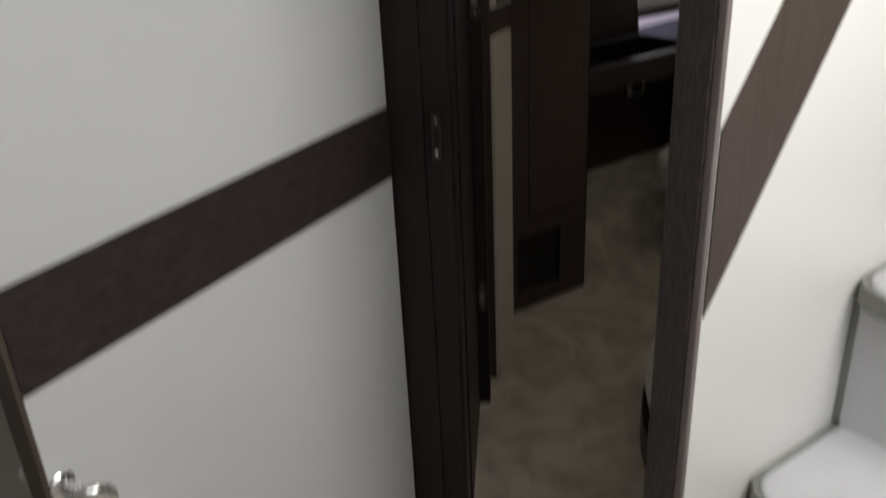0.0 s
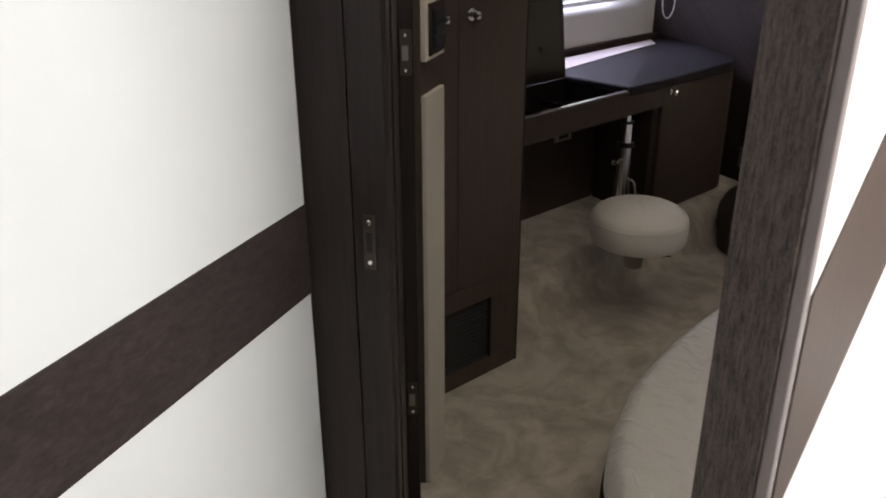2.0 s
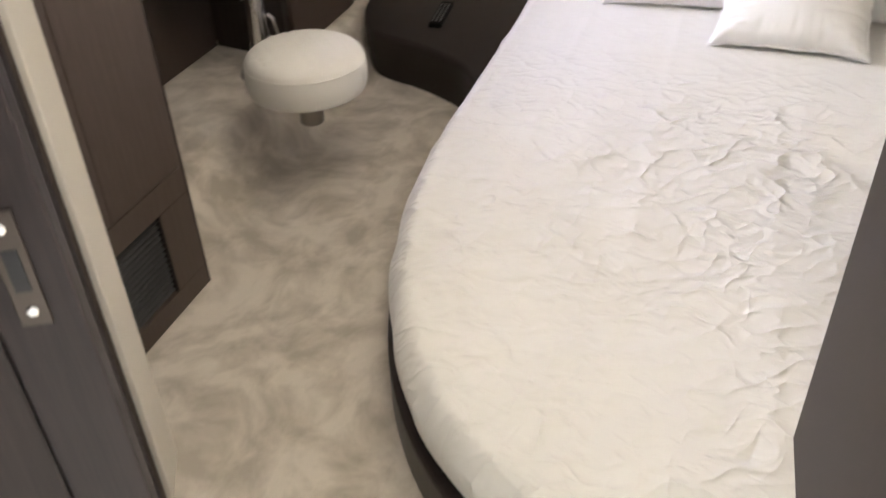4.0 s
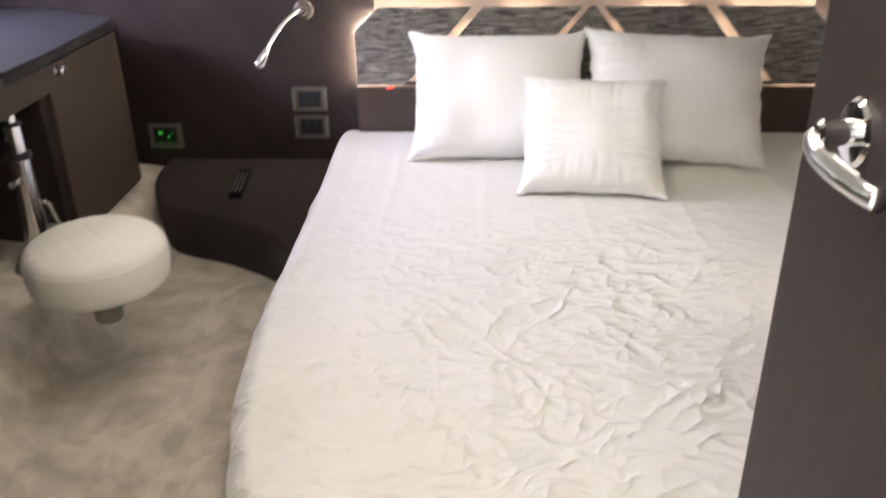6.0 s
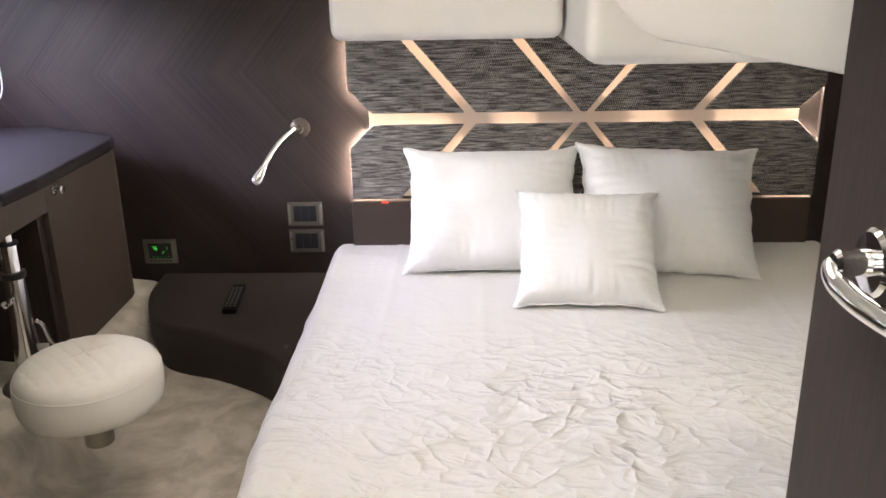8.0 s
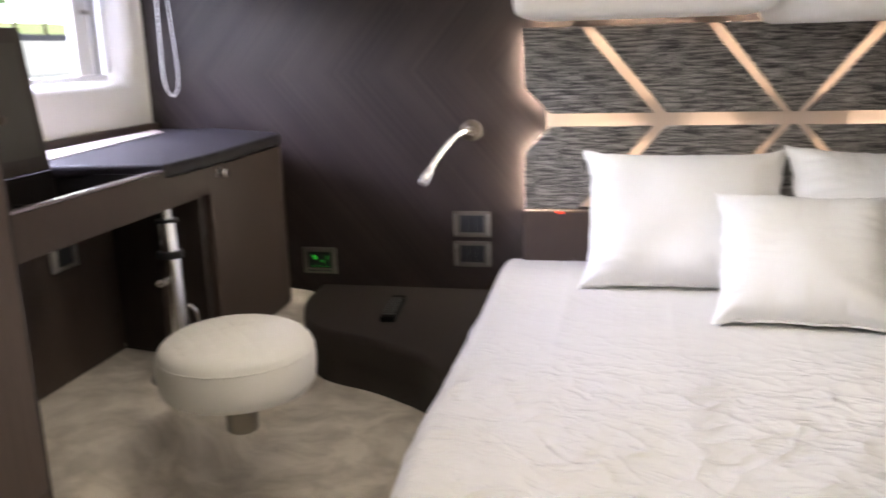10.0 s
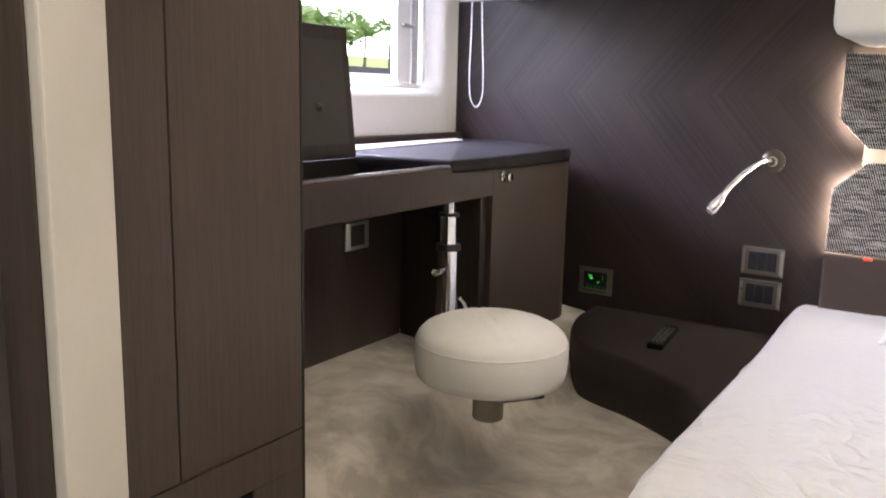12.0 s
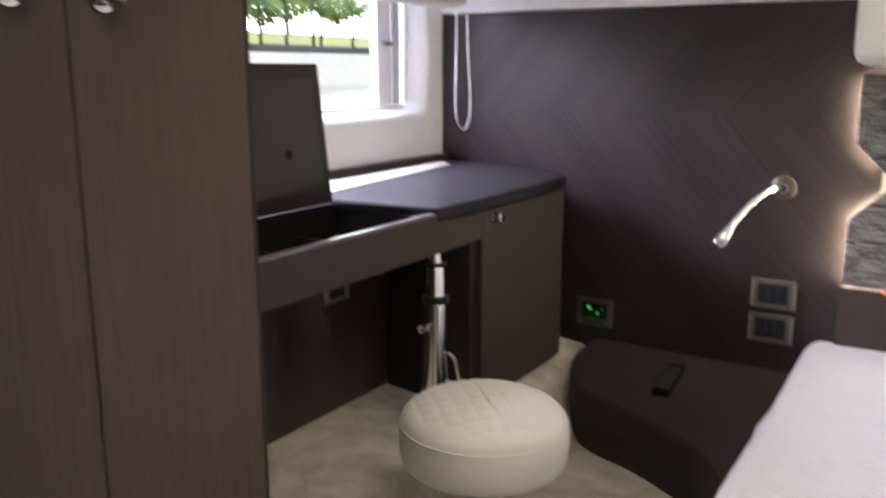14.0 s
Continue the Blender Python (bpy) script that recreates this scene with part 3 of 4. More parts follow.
def build_white_door():
    a, b = (0.036, 0.797), (0.785, 1.155)
    L = math.dist(a, b)
    m = along(a, b)
    t = thing("door_2", "open white laminate door with a dark oak band and chrome levers", "door", kind="structure")
    part("leaf", slab([(0.004, 0.03), (L, 0.03), (L, CABIN_H - 0.07), (0.004, CABIN_H - 0.07)], 0.034, m @ Matrix.Translation((0, 0, -0.034)), 0.001), WHITE_DOOR, t)
    part("edge_strip", slab([(-0.004, 0.03), (0.0035, 0.03), (0.0035, CABIN_H - 0.07), (-0.004, CABIN_H - 0.07)], 0.036, m @ Matrix.Translation((0, 0, -0.035)), 0.0006), WENGE, t, "dark oak lipping")
    part("band", slab([(0.004, 0.906), (L, 0.906), (L, 1.049), (0.004, 1.049)], 0.0022, m, 0.0004), WENGE_BAND, t, "dark smoked oak band")
    lever_handle(t, m @ Matrix.Translation((0.019, 0.762, 0)))
    lever_handle(t, m @ Matrix.Translation((0.019, 0.762, -0.034)) @ Matrix.Scale(-1, 4, (0, 0, 1)))


build_white_door()


def build_stair_wall():
    t = thing("wall_stair", "white stairwell panel with a slanting dark oak band", "wall", kind="structure")
    part("panel", box(0.848, 1.555, 0.4435, 0.4545, -0.02, LOBBY_H), WHITE_GEL, t)
    m = Matrix(((1, 0, 0, 0), (0, 0, -1, 0.4435), (0, 1, 0, 0), (0, 0, 0, 1)))
    s = 1.50
    # lighter oak than the door's band, the sun put into its colour
    part("band", slab([(0.849, 0.882), (0.849, 1.152), (0.849 + 0.60, 1.152 + 0.60 * s), (0.849 + 0.70, 0.882 + 0.70 * 1.62)], 0.0025, m), WENGE_LIGHT, t, "slanting smoked oak band, lightened in colour for the sun")


build_stair_wall()


def build_stairs():
    t = thing("stairs", "moulded white steps with pale grey carpet treads and dark trim", "stairs", kind="structure")
    for k in range(5):
        x, z = 0.980 + 0.23 * k, 0.525 + 0.30 * k
        if x > 1.40:
            break
        poly = []
        x1, y0, y1 = min(x + 0.31, 1.52), -0.78, 0.428
        r = 0.06
        poly += [(x + r, y1), (x1, y1), (x1, y0), (x + r, y0)]
        poly += [(x + r - r * math.sin(radians(a)), y0 + r - r * math.cos(radians(a))) for a in (30, 60, 90)]
        poly += [(x + r - r * math.cos(radians(a)), y1 - r + r * math.sin(radians(a))) for a in (0, 30, 60)]
        part("tread", prism(poly, z - 0.045, z, 0.012, seg=3), STAIR_CARPET, t, "pale grey carpeted tread", radians(40))
        grown = [(px, min(py + 0.0145, 0.4425) if py > 0 else py) for px, py in poly]
        part("tread_trim", prism(grown, z - 0.050, z - 0.010, 0.002), STAIR_TRIM, t, "dark rubber trim")
        part("riser", box(x + 0.035, x + 0.055, -0.78, 0.428, z - 0.30 if k else 0.0, z - 0.052), STAIR_CARPET, t)
        part("riser_trim", box(x + 0.036, x + 0.058, 0.4285, 0.4425, z - 0.30 if k else 0.0, z - 0.052), STAIR_TRIM, t)


build_stairs()

structure("wall_lobby_left", box(-1.30, 0.80, 1.30, 1.38, -0.03, LOBBY_H), SHADED_LOBBY, "pale lobby wall behind the open door, greyed for its shade", "wall")
structure("wall_lobby_back", box(-1.38, -1.30, -1.30, 1.38, -0.03, LOBBY_H), SHADED_LOBBY, "pale lobby wall, greyed for its shade", "wall")
structure("wall_lobby_side", box(-1.30, 3.8, -1.38, -1.30, -0.03, LOBBY_H), WHITE_GEL, "white stairwell wall", "wall")
structure("wall_over_door", box(0.80, 0.86, 0.46, 1.38, CABIN_H + 0.002, LOBBY_H), WHITE_GEL, "white panel above the door", "wall")
structure("wall_beside_door", box(0.824, 0.92, 1.202, 1.30, -0.03, LOBBY_H), SHADED_LOBBY, "pale panel beside the door, greyed for its shade", "wall")
# unseen ceilings and cover added to shut the sun out of the lobby
structure("ceiling_lobby", box(-1.38, 0.86, -0.05, 1.38, LOBBY_H, LOBBY_H + 0.05), WHITE_PAINT, "unseen white lobby ceiling, added to keep the sun out", "ceiling")
structure("ceiling_stairs", box(0.861, 3.8, -1.38, 0.43, LOBBY_H, LOBBY_H + 0.05), WHITE_PAINT, "unseen white stairwell ceiling, added to keep the sun out", "ceiling")
structure("sun_block_cover", box(-0.62, 0.859, -1.30, -0.06, LOBBY_H + 0.02, LOBBY_H + 0.05), WHITE_GEL, "unseen opaque white cover, added to keep the sun out", "hatch")
structure("ceiling_lobby_back", box(-1.38, -0.63, -1.38, -0.06, LOBBY_H, LOBBY_H + 0.05), WHITE_PAINT, "unseen white lobby ceiling, added to keep the sun out", "ceiling")

# ---- things: wardrobe and desk ----


def knob(m, parent):
    k = part("knob", lathe([(0.0165, 0), (0.0165, 0.002), (0.013, 0.004), (0.006, 0.005), (0.0055, 0.013), (0.011, 0.016), (0.0125, 0.022), (0.010, 0.027), (0.004, 0.028)], 24, m), CHROME, parent, "small chrome push knob", radians(40))
    part("rose_ring", lathe([(0.0185, 0), (0.0185, 0.0015), (0.0170, 0.0022)], 24, m), DARK_METAL, k, "dark backing ring")
    return k


SOUTH = pose(0, 0, 0, 90)


def build_wardrobe():
    t = thing("wardrobe", "low dark smoked oak wardrobe with two doors and a grille", "wardrobe")
    x0, x1, y0, zt = 1.50, 1.966, 1.82, 1.225
    part("carcass", box(x0, x1, y0 + 0.022, 2.638, 0.0, zt - 0.03, 0.002), WENGE, t)
    part("top", prism([(x0, y0 - 0.006), (x1 - 0.05, y0 - 0.006), (x1 - 0.018, y0 + 0.004), (x1 - 0.002, y0 + 0.020), (x1 + 0.006, y0 + 0.05), (x1 + 0.006, 2.638), (x0, 2.638)], zt - 0.030, zt + 0.010, 0.014, seg=4), DARK_EDGE, t, "dark rounded top")
    part("corner_post", box(x1 - 0.006, x1, y0 + 0.0005, y0 + 0.0215, 0.0, zt - 0.03, 0.001), DARK_EDGE, t)
    for a, b in ((x0, 1.696), (1.699, x1 - 0.0075)):
        d = part("door", box(a, b, y0, y0 + 0.021, 0.345, zt - 0.031, 0.0015), WENGE_LIGHT, t)
        knob(Matrix.Translation(((1.635 if a == x0 else 1.744), y0, 1.145)) @ SOUTH, d)
    lo = part("lower_panel", box(x0, x1 - 0.0075, y0, y0 + 0.021, 0.275, 0.342, 0.001), WENGE_LIGHT, t)
    part("lower_panel", box(x0, x1 - 0.0075, y0, y0 + 0.021, 0.002, 0.060, 0.001), WENGE_LIGHT, t)
    part("lower_panel", box(1.843, x1 - 0.0075, y0, y0 + 0.021, 0.061, 0.274, 0.001), WENGE_LIGHT, t)
    part("lower_panel", box(x0, 1.650, y0, y0 + 0.021, 0.061, 0.274, 0.001), WENGE_LIGHT, t)
    g = part("grille", box(1.651, 1.842, y0 + 0.016, y0 + 0.0215, 0.0615, 0.2735), VOID, t, "black louvred air grille")
    for k in range(14):
        s = box(1.655, 1.838, -0.006, 0.006, -0.001, 0.001)
        s.transform(Matrix.Translation((0, y0 + 0.010, 0.072 + 0.0148 * k)) @ pose(0, 0, 0, 35))
        part("slat", s, BLACK, g)
    for b4 in ((1.6505, 1.656, 0.0615, 0.2735), (1.837, 1.8425, 0.0615, 0.2735)):
        part("grille_rim", box(b4[0], b4[1], y0 - 0.002, y0 + 0.015, b4[2], b4[3], 0.001), DARK_EDGE, g)


build_wardrobe()

DESK_Z, FRONT = 0.745, 2.052


def build_desk():
    t = thing("dressing_table", "dark smoked oak dressing table with its lid raised", "desk")
    x0, xs, xc, x1 = 1.970, 2.775, 3.012, 3.739
    part("apron", box(x0, xc, FRONT, FRONT + 0.018, 0.632, 0.726, 0.002), DESK_WENGE, t)
    # the lip's pale colour paints in its daylight highlight
    part("apron_lip", box(x0, xs + 0.005, FRONT - 0.001, FRONT + 0.019, 0.727, 0.733, 0.001), EDGE_HIGHLIGHT, t, "lacquered top edge with the daylight's highlight in its colour")
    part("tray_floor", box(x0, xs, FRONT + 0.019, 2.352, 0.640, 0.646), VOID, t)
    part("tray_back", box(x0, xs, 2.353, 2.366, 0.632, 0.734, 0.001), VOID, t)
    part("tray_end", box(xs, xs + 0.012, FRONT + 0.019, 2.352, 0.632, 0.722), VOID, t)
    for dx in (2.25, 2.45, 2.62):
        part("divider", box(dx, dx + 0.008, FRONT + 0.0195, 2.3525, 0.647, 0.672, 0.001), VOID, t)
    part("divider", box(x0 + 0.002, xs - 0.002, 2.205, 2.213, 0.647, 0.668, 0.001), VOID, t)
    top = [(xs + 0.014, FRONT - 0.002), (2.80, FRONT - 0.004), (2.95, FRONT - 0.016), (3.05, FRONT - 0.018), (3.20, FRONT - 0.014), (3.48, FRONT - 0.010),
           (3.535, FRONT + 0.002), (3.572, FRONT + 0.030), (3.600, FRONT + 0.085), (x1, 2.38), (x1, 2.604), (xs - 0.03, 2.604), (xs - 0.03, 2.368), (xs - 0.008, 2.368)]
    part("desktop", prism(top, 0.708, DESK_Z, 0.014, seg=4), BLACK_LEATHER, t, "black leather padded desktop with a rounded edge", radians(40))
    # thin pale overlay paints the sunlight that falls on the leather
    part("sunlit_strip", prism([(xs - 0.020, 2.412), (3.585, 2.508), (3.655, 2.586), (xs - 0.020, 2.560)], DESK_Z - 0.004, DESK_Z + 0.004, 0.002), SUNLIT_STRIP, t, "pale pink strip painting the sunlight on the desktop under the window")
    part("back_rail", box(xs - 0.03, x1, 2.606, 2.638, 0.708, DESK_Z + 0.022, 0.004), DESK_WENGE, t)
    part("tray_rear_deck", box(x0, xs - 0.032, 2.367, 2.638, 0.70, DESK_Z - 0.002, 0.002), DESK_WENGE, t)
    flat = Matrix(((1, 0, 0, 0), (0, 0, -1, 2.3515), (0, 1, 0, 0), (0, 0, 0, 1)))
    lid = part("lid", slab([(x0 + 0.004, 0.738), (xs - 0.016, 0.738), (xs - 0.062, 1.080), (x0 + 0.004, 1.080)], 0.0065, flat, 0.002), DARK_EDGE, t, "raised lid with a dark inner face")
    part("lid_mirror", slab([(x0 + 0.03, 0.775), (xs - 0.047, 0.775), (xs - 0.084, 1.045), (x0 + 0.03, 1.045)], 0.001, Matrix.Translation((0, -0.0067, 0)) @ flat), MIRROR_DARK, lid, "tinted mirror in the lid")
    part("lid_catch", lathe([(0.011, 0), (0.011, 0.003), (0.009, 0.005), (0.005, 0.0055), (0.005, 0.010), (0.009, 0.012), (0.007, 0.014)], 16, Matrix.Translation((2.603, 2.3434, 0.872)) @ SOUTH), DARK_METAL, lid, "dark nickel catch")
    # cabinet under the closed end
    cab = part("cabinet", prism([(xc + 0.002, FRONT + 0.022), (3.545, FRONT + 0.022), (3.575, FRONT + 0.07), (x1, 2.40), (x1, 2.56), (xc + 0.002, 2.56)], 0.13, 0.706, 0.002), DESK_WENGE, t)
    part("cabinet_door", prism([(xc, FRONT), (3.50, FRONT), (3.535, FRONT + 0.006), (3.558, FRONT + 0.0215), (xc, FRONT + 0.0215)], 0.168, 0.705, 0.0015), DESK_WENGE, cab)
    knob(Matrix.Translation((3.072, FRONT, 0.682)) @ SOUTH, cab)
    part("side_panel", box(2.978, xc, FRONT + 0.0185, 2.344, 0.13, 0.631, 0.001), DARK_EDGE, t)
    part("back_panel", box(x0, 2.9775, 2.346, 2.362, 0.15, 0.631), DESK_WENGE, t)


# pale pink colour of the sunlight painted on the desktop
SUNLIT_STRIP = plain("pale pink painted sunlight", (0.74, 0.66, 0.64), 0.35, spread=0.03)
MIRROR_DARK = plain("tinted mirror", (0.040, 0.035, 0.032), 0.42, 0.0, 0.05, depth=0)
MIRROR_DARK.node_tree.nodes["Principled BSDF"].inputs["Specular IOR Level"].default_value = 0.3
build_desk()


def build_outlet():
    t = thing("power_socket", "nickel-framed socket plate under the desk", "socket")
    x0, x1, z0, z1, y = 2.706, 2.808, 0.478, 0.556, 2.3455
    part("plate", box(x0, x1, y - 0.008, y, z0, z1, 0.002), STEEL, t)
    part("insert", box(x0 + 0.022, x1 - 0.022, y - 0.0095, y - 0.0082, z0 + 0.012, z1 - 0.008), BLACK, t)


build_outlet()


def build_pedestal():
    t = thing("pedestal", "chrome telescopic pedestal with clamp lever under the desk", "pedestal")
    x, y = 2.85, 2.095
    zb = floor_height(y)
    part("flange", lathe([(0.085, -0.01), (0.085, 0.006), (0.075, 0.012), (0.05, 0.016)], 32, Matrix.Translation((x, y, zb))), BRONZE, t)
    part("lower_tube", lathe([(0.045, 0.016), (0.040, 0.05), (0.034, 0.14), (0.030, 0.22), (0.029, 0.30), (0.029, 0.335)], 32, Matrix.Translation((x, y, zb))), CHROME, t, smooth=radians(40))
    part("collar", lathe([(0.034, 0.335), (0.034, 0.350), (0.031, 0.353)], 32, Matrix.Translation((x, y, zb))), BLACK, t)
    part("middle_tube", lathe([(0.025, 0.353), (0.025, 0.43)], 32, Matrix.Translation((x, y, zb))), CHROME, t, smooth=radians(40))
    part("collar", lathe([(0.028, 0.43), (0.028, 0.437)], 32, Matrix.Translation((x, y, zb))), BLACK, t)
    part("upper_tube", lathe([(0.017, 0.437), (0.017, 0.632 - zb + 0.07)], 28, Matrix.Translation((x, y, zb))), CHROME, t, smooth=radians(40))
    k = part("clamp_screw", tube([(x - 0.027, y - 0.004, zb + 0.285), (x - 0.092, y - 0.015, zb + 0.283)], 0.0045, 10), CHROME, t)
    for d in (0.050, 0.070):
        part("clamp_ring", tube([(x - d, y - 0.006, zb + 0.2845), (x - d - 0.006, y - 0.007, zb + 0.284)], 0.010, 14), CHROME, k)
    lv = part("lever", tube(spline([(x + 0.005, y - 0.036, zb + 0.205), (x + 0.018, y - 0.046, zb + 0.185), (x + 0.032, y - 0.052, zb + 0.13), (x + 0.055, y - 0.060, zb + 0.095)], 5), [0.006] * 15 + [0.009], 10), CHROME, t, smooth=True)
    part("valve", tube([(x + 0.006, y - 0.030, zb + 0.12), (x + 0.012, y - 0.055, zb + 0.118)], 0.011, 14), STEEL, t)


build_pedestal()


def build_stool():
    t = thing("stool", "round cream leather stool on a short chrome tube and swing arm", "stool")
    x, y, R = 2.495, 1.752, 0.168
    bm = bmesh.new()
    prof = [(0.08, 0.299), (0.150, 0.300), (0.159, 0.304), (0.1645, 0.312), (0.1675, 0.325), (0.1695, 0.348), (0.1695, 0.372), (0.1665, 0.388)]
    seg, rings = 96, []
    for r, z in prof:
        rings.append([bm.verts.new((x + r * math.cos(2 * math.pi * k / seg), y + r * math.sin(2 * math.pi * k / seg), z)) for k in range(seg)])
    for a, b in zip(rings, rings[1:]):
        for k in range(seg):
            bm.faces.new((a[k], a[(k + 1) % seg], b[(k + 1) % seg], b[k]))
    bm.faces.new(rings[0][::-1])
    part("seat_side", bm, CREAM_LEATHER, t, smooth=radians(50))
    bm = bmesh.new()
    rings = []
    nr = 34
    for j in range(nr + 1):
        r = 0.1665 * (1 - (j / nr) ** 1.15)
        ring = []
        for k in range(seg):
            a = 2 * math.pi * k / seg
            px, py = r * math.cos(a), r * math.sin(a)
            z = 0.388 + 0.050 * max(0.0, 1 - (r / 0.1665) ** 3.2) ** 0.55
            u, v = (px + py) / 0.047, (px - py) / 0.047
            q = min(abs(math.sin(math.pi * u)), abs(math.sin(math.pi * v))) if r < 0.145 else 1
            z -= 0.0046 * (1 - min(1, q * 2.2)) ** 2
            ring.append(bm.verts.new((x + px, y + py, z)))
        rings.append(ring)
    for a, b in zip(rings, rings[1:-1]):
        for k in range(seg):
            bm.faces.new((a[k], a[(k + 1) % seg], b[(k + 1) % seg], b[k]))
    for v in rings[-1]:
        bm.verts.remove(v)
    c = bm.verts.new((x, y, 0.438))
    for k in range(seg):
        bm.faces.new((rings[-2][k], rings[-2][(k + 1) % seg], c))
    part("seat_top", bm, CREAM_LEATHER, t, "cream leather quilted in diamonds", True)
    part("seam", tube([(x + 0.1675 * math.cos(2 * math.pi * k / 64), y + 0.1675 * math.sin(2 * math.pi * k / 64), 0.387) for k in range(65)], 0.0014, 6), CREAM_LEATHER, t, "stitched seam")
    # darker nickel paints in the dark reflections of the chrome tube
    part("tube", lathe([(0.031, 0.230), (0.0335, 0.233), (0.0335, 0.304)], 32, Matrix.Translation((2.437, 1.722, 0))), BRONZE, t, smooth=radians(40))
    part("swing_arm", prism([(2.455, 1.695), (2.475, 1.745), (2.560, 1.685), (2.535, 1.635)], 0.262, 0.280, 0.003), BLACK, t, "flat black swing arm")


build_stool()

# ---- things: bed and nightstand ----
BED_C = (2.60, 0.43)


def bed_outline(n=200, grow=0.0):
    """The bed's plan: straight at the head, tapering to a rounded foot."""
    pts = []
    half = []
    for k in range(n + 1):
        a = k / n
        u = math.sin(a * math.pi / 2)
        w = (0.925 + grow) * max(0.0, 1 - u ** 2.5) ** (1 / 2.6)
        half.append((2.60 - u * (1.35 + grow), w))
    left = [(3.725, 0.935 + grow), (3.40, 0.932 + grow), (3.0, 0.930 + grow)] + half
    pts = [(x, BED_C[1] + w) for x, w in left] + [(x, BED_C[1] - w) for x, w in reversed(left[:-1])]
    return pts


def wrinkle(x, y):
    """Height of the creased sheet: sharp crossing creases over soft swells, calmer towards the head."""
    a = noise.noise(Vector((x * 2.1 + 3, y * 2.3, 0.3)))
    damp = max(0.15, min(1.0, (3.10 - x) / 0.55))
    patch = 0.85 + 0.45 * noise.noise(Vector((x * 2.6, y * 2.6, 7.7)))
    k = 0.0
    for s, ang, amp in ((4.5, 0.35, 0.006), (6.5, -0.55, 0.008), (9.0, 1.0, 0.009), (12.0, -0.15, 0.009), (16.0, 0.65, 0.007), (22.0, -0.9, 0.005)):
        c, d = math.cos(ang), math.sin(ang)
        wx = 0.09 * noise.noise(Vector((x * 4.7, y * 4.7, s)))
        wy = 0.09 * noise.noise(Vector((x * 4.7 + 9, y * 4.7, s)))
        q = noise.noise(Vector((((x + wx) * c + (y + wy) * d) * s, (-(x + wx) * d + (y + wy) * c) * s * 0.5, s * 1.7)))
        keep = max(0.0, 0.55 + 0.9 * noise.noise(Vector((x * 3.3 + s, y * 3.3, s * 0.7))))
        k += amp * keep * max(0.0, 1 - abs(q) * 4.5) ** 1.5
    fold = 0.0
    for yc in (1.10, 0.80, 0.50, 0.20, -0.12):
        fold += 0.0022 * math.exp(-((y - yc + 0.012 * a) / 0.014) ** 2)
    for xc in (2.2,):
        fold += 0.003 * math.exp(-((x - xc + 0.02 * a) / 0.016) ** 2)
    soft = 0.010 * noise.noise(Vector((x * 3.7, y * 3.2, 5.1))) + 0.006 * noise.noise(Vector((x * 8.7, y * 8.2, 2.1)))
    return 0.07 * k * damp * patch + fold + soft * damp


def build_bed():
    t = thing("bed", "double bed on a dark base, under a wrinkled white sheet", "bed")
    part("base", prism(bed_outline(48, 0.016), 0.0, 0.108, 0.008), DARK_EDGE, t, "dark plinth")
    NX, NY = 400, 300
    bm = bmesh.new()
    xs = [3.725 - 1.125 * k / 165 for k in range(165)] + [2.60 - 1.35 * math.sin(0.992 * math.pi / 2 * k / (NX - 165)) for k in range(NX - 165 + 1)]
    grid = []
    for x in xs:
        u = max(0.0, (2.60 - x) / 1.35)
        w = 0.920 * max(0.0, 1 - u ** 2.5) ** (1 / 2.6) - 0.001 * max(0.0, min(1.0, (x - 2.6) / 1.1))
        row = []
        for j in range(NY + 1):
            v = math.sin((2 * j / NY - 1) * 1.25) / math.sin(1.25)
            y = BED_C[1] - v * w
            edge = min(w * (1 - abs(v)), (x - 1.25) * 0.8)
            drop = 0.034 * max(0.0, 1 - edge / 0.045) ** 2
            up = max(0.0, min(1.0, (x - 3.22) / 0.46))
            row.append(bm.verts.new((x, y, 0.262 + 0.024 * up * up * (3 - 2 * up) + wrinkle(x, y) * min(1, edge / 0.04 + 0.35) - drop)))
        grid.append(row)
    for a, b in zip(grid, grid[1:]):
        for k in range(NY):
            bm.faces.new((a[k], a[k + 1], b[k + 1], b[k]))
    rim = [r[0] for r in grid] + grid[-1][1:-1] + [r[-1] for r in reversed(grid)]
    last = rim
    for d, z in ((0.011, 0.212), (0.013, 0.185), (0.007, 0.148), (-0.004, 0.120), (-0.014, 0.114)):
        row = []
        for q in rim:
            x, y = q.co.x, q.co.y
            v = Vector((min(0.0, x - 2.55), y - BED_C[1])).normalized()
            g = d + 0.008 * noise.noise(Vector((x * 9, y * 9, z * 6)))
            row.append(bm.verts.new((x + v.x * g, y + v.y * g, z + (0.012 * noise.noise(Vector((x * 4, y * 4, 9))) if z < 0.13 else 0))))
        for k in range(len(rim) - 1):
            bm.faces.new((last[k], last[k + 1], row[k + 1], row[k]))
        last = row
    bmesh.ops.recalc_face_normals(bm, faces=bm.faces[:])
    part("sheet", bm, SHEET, t, "wrinkled white cotton sheet", True)


build_bed()


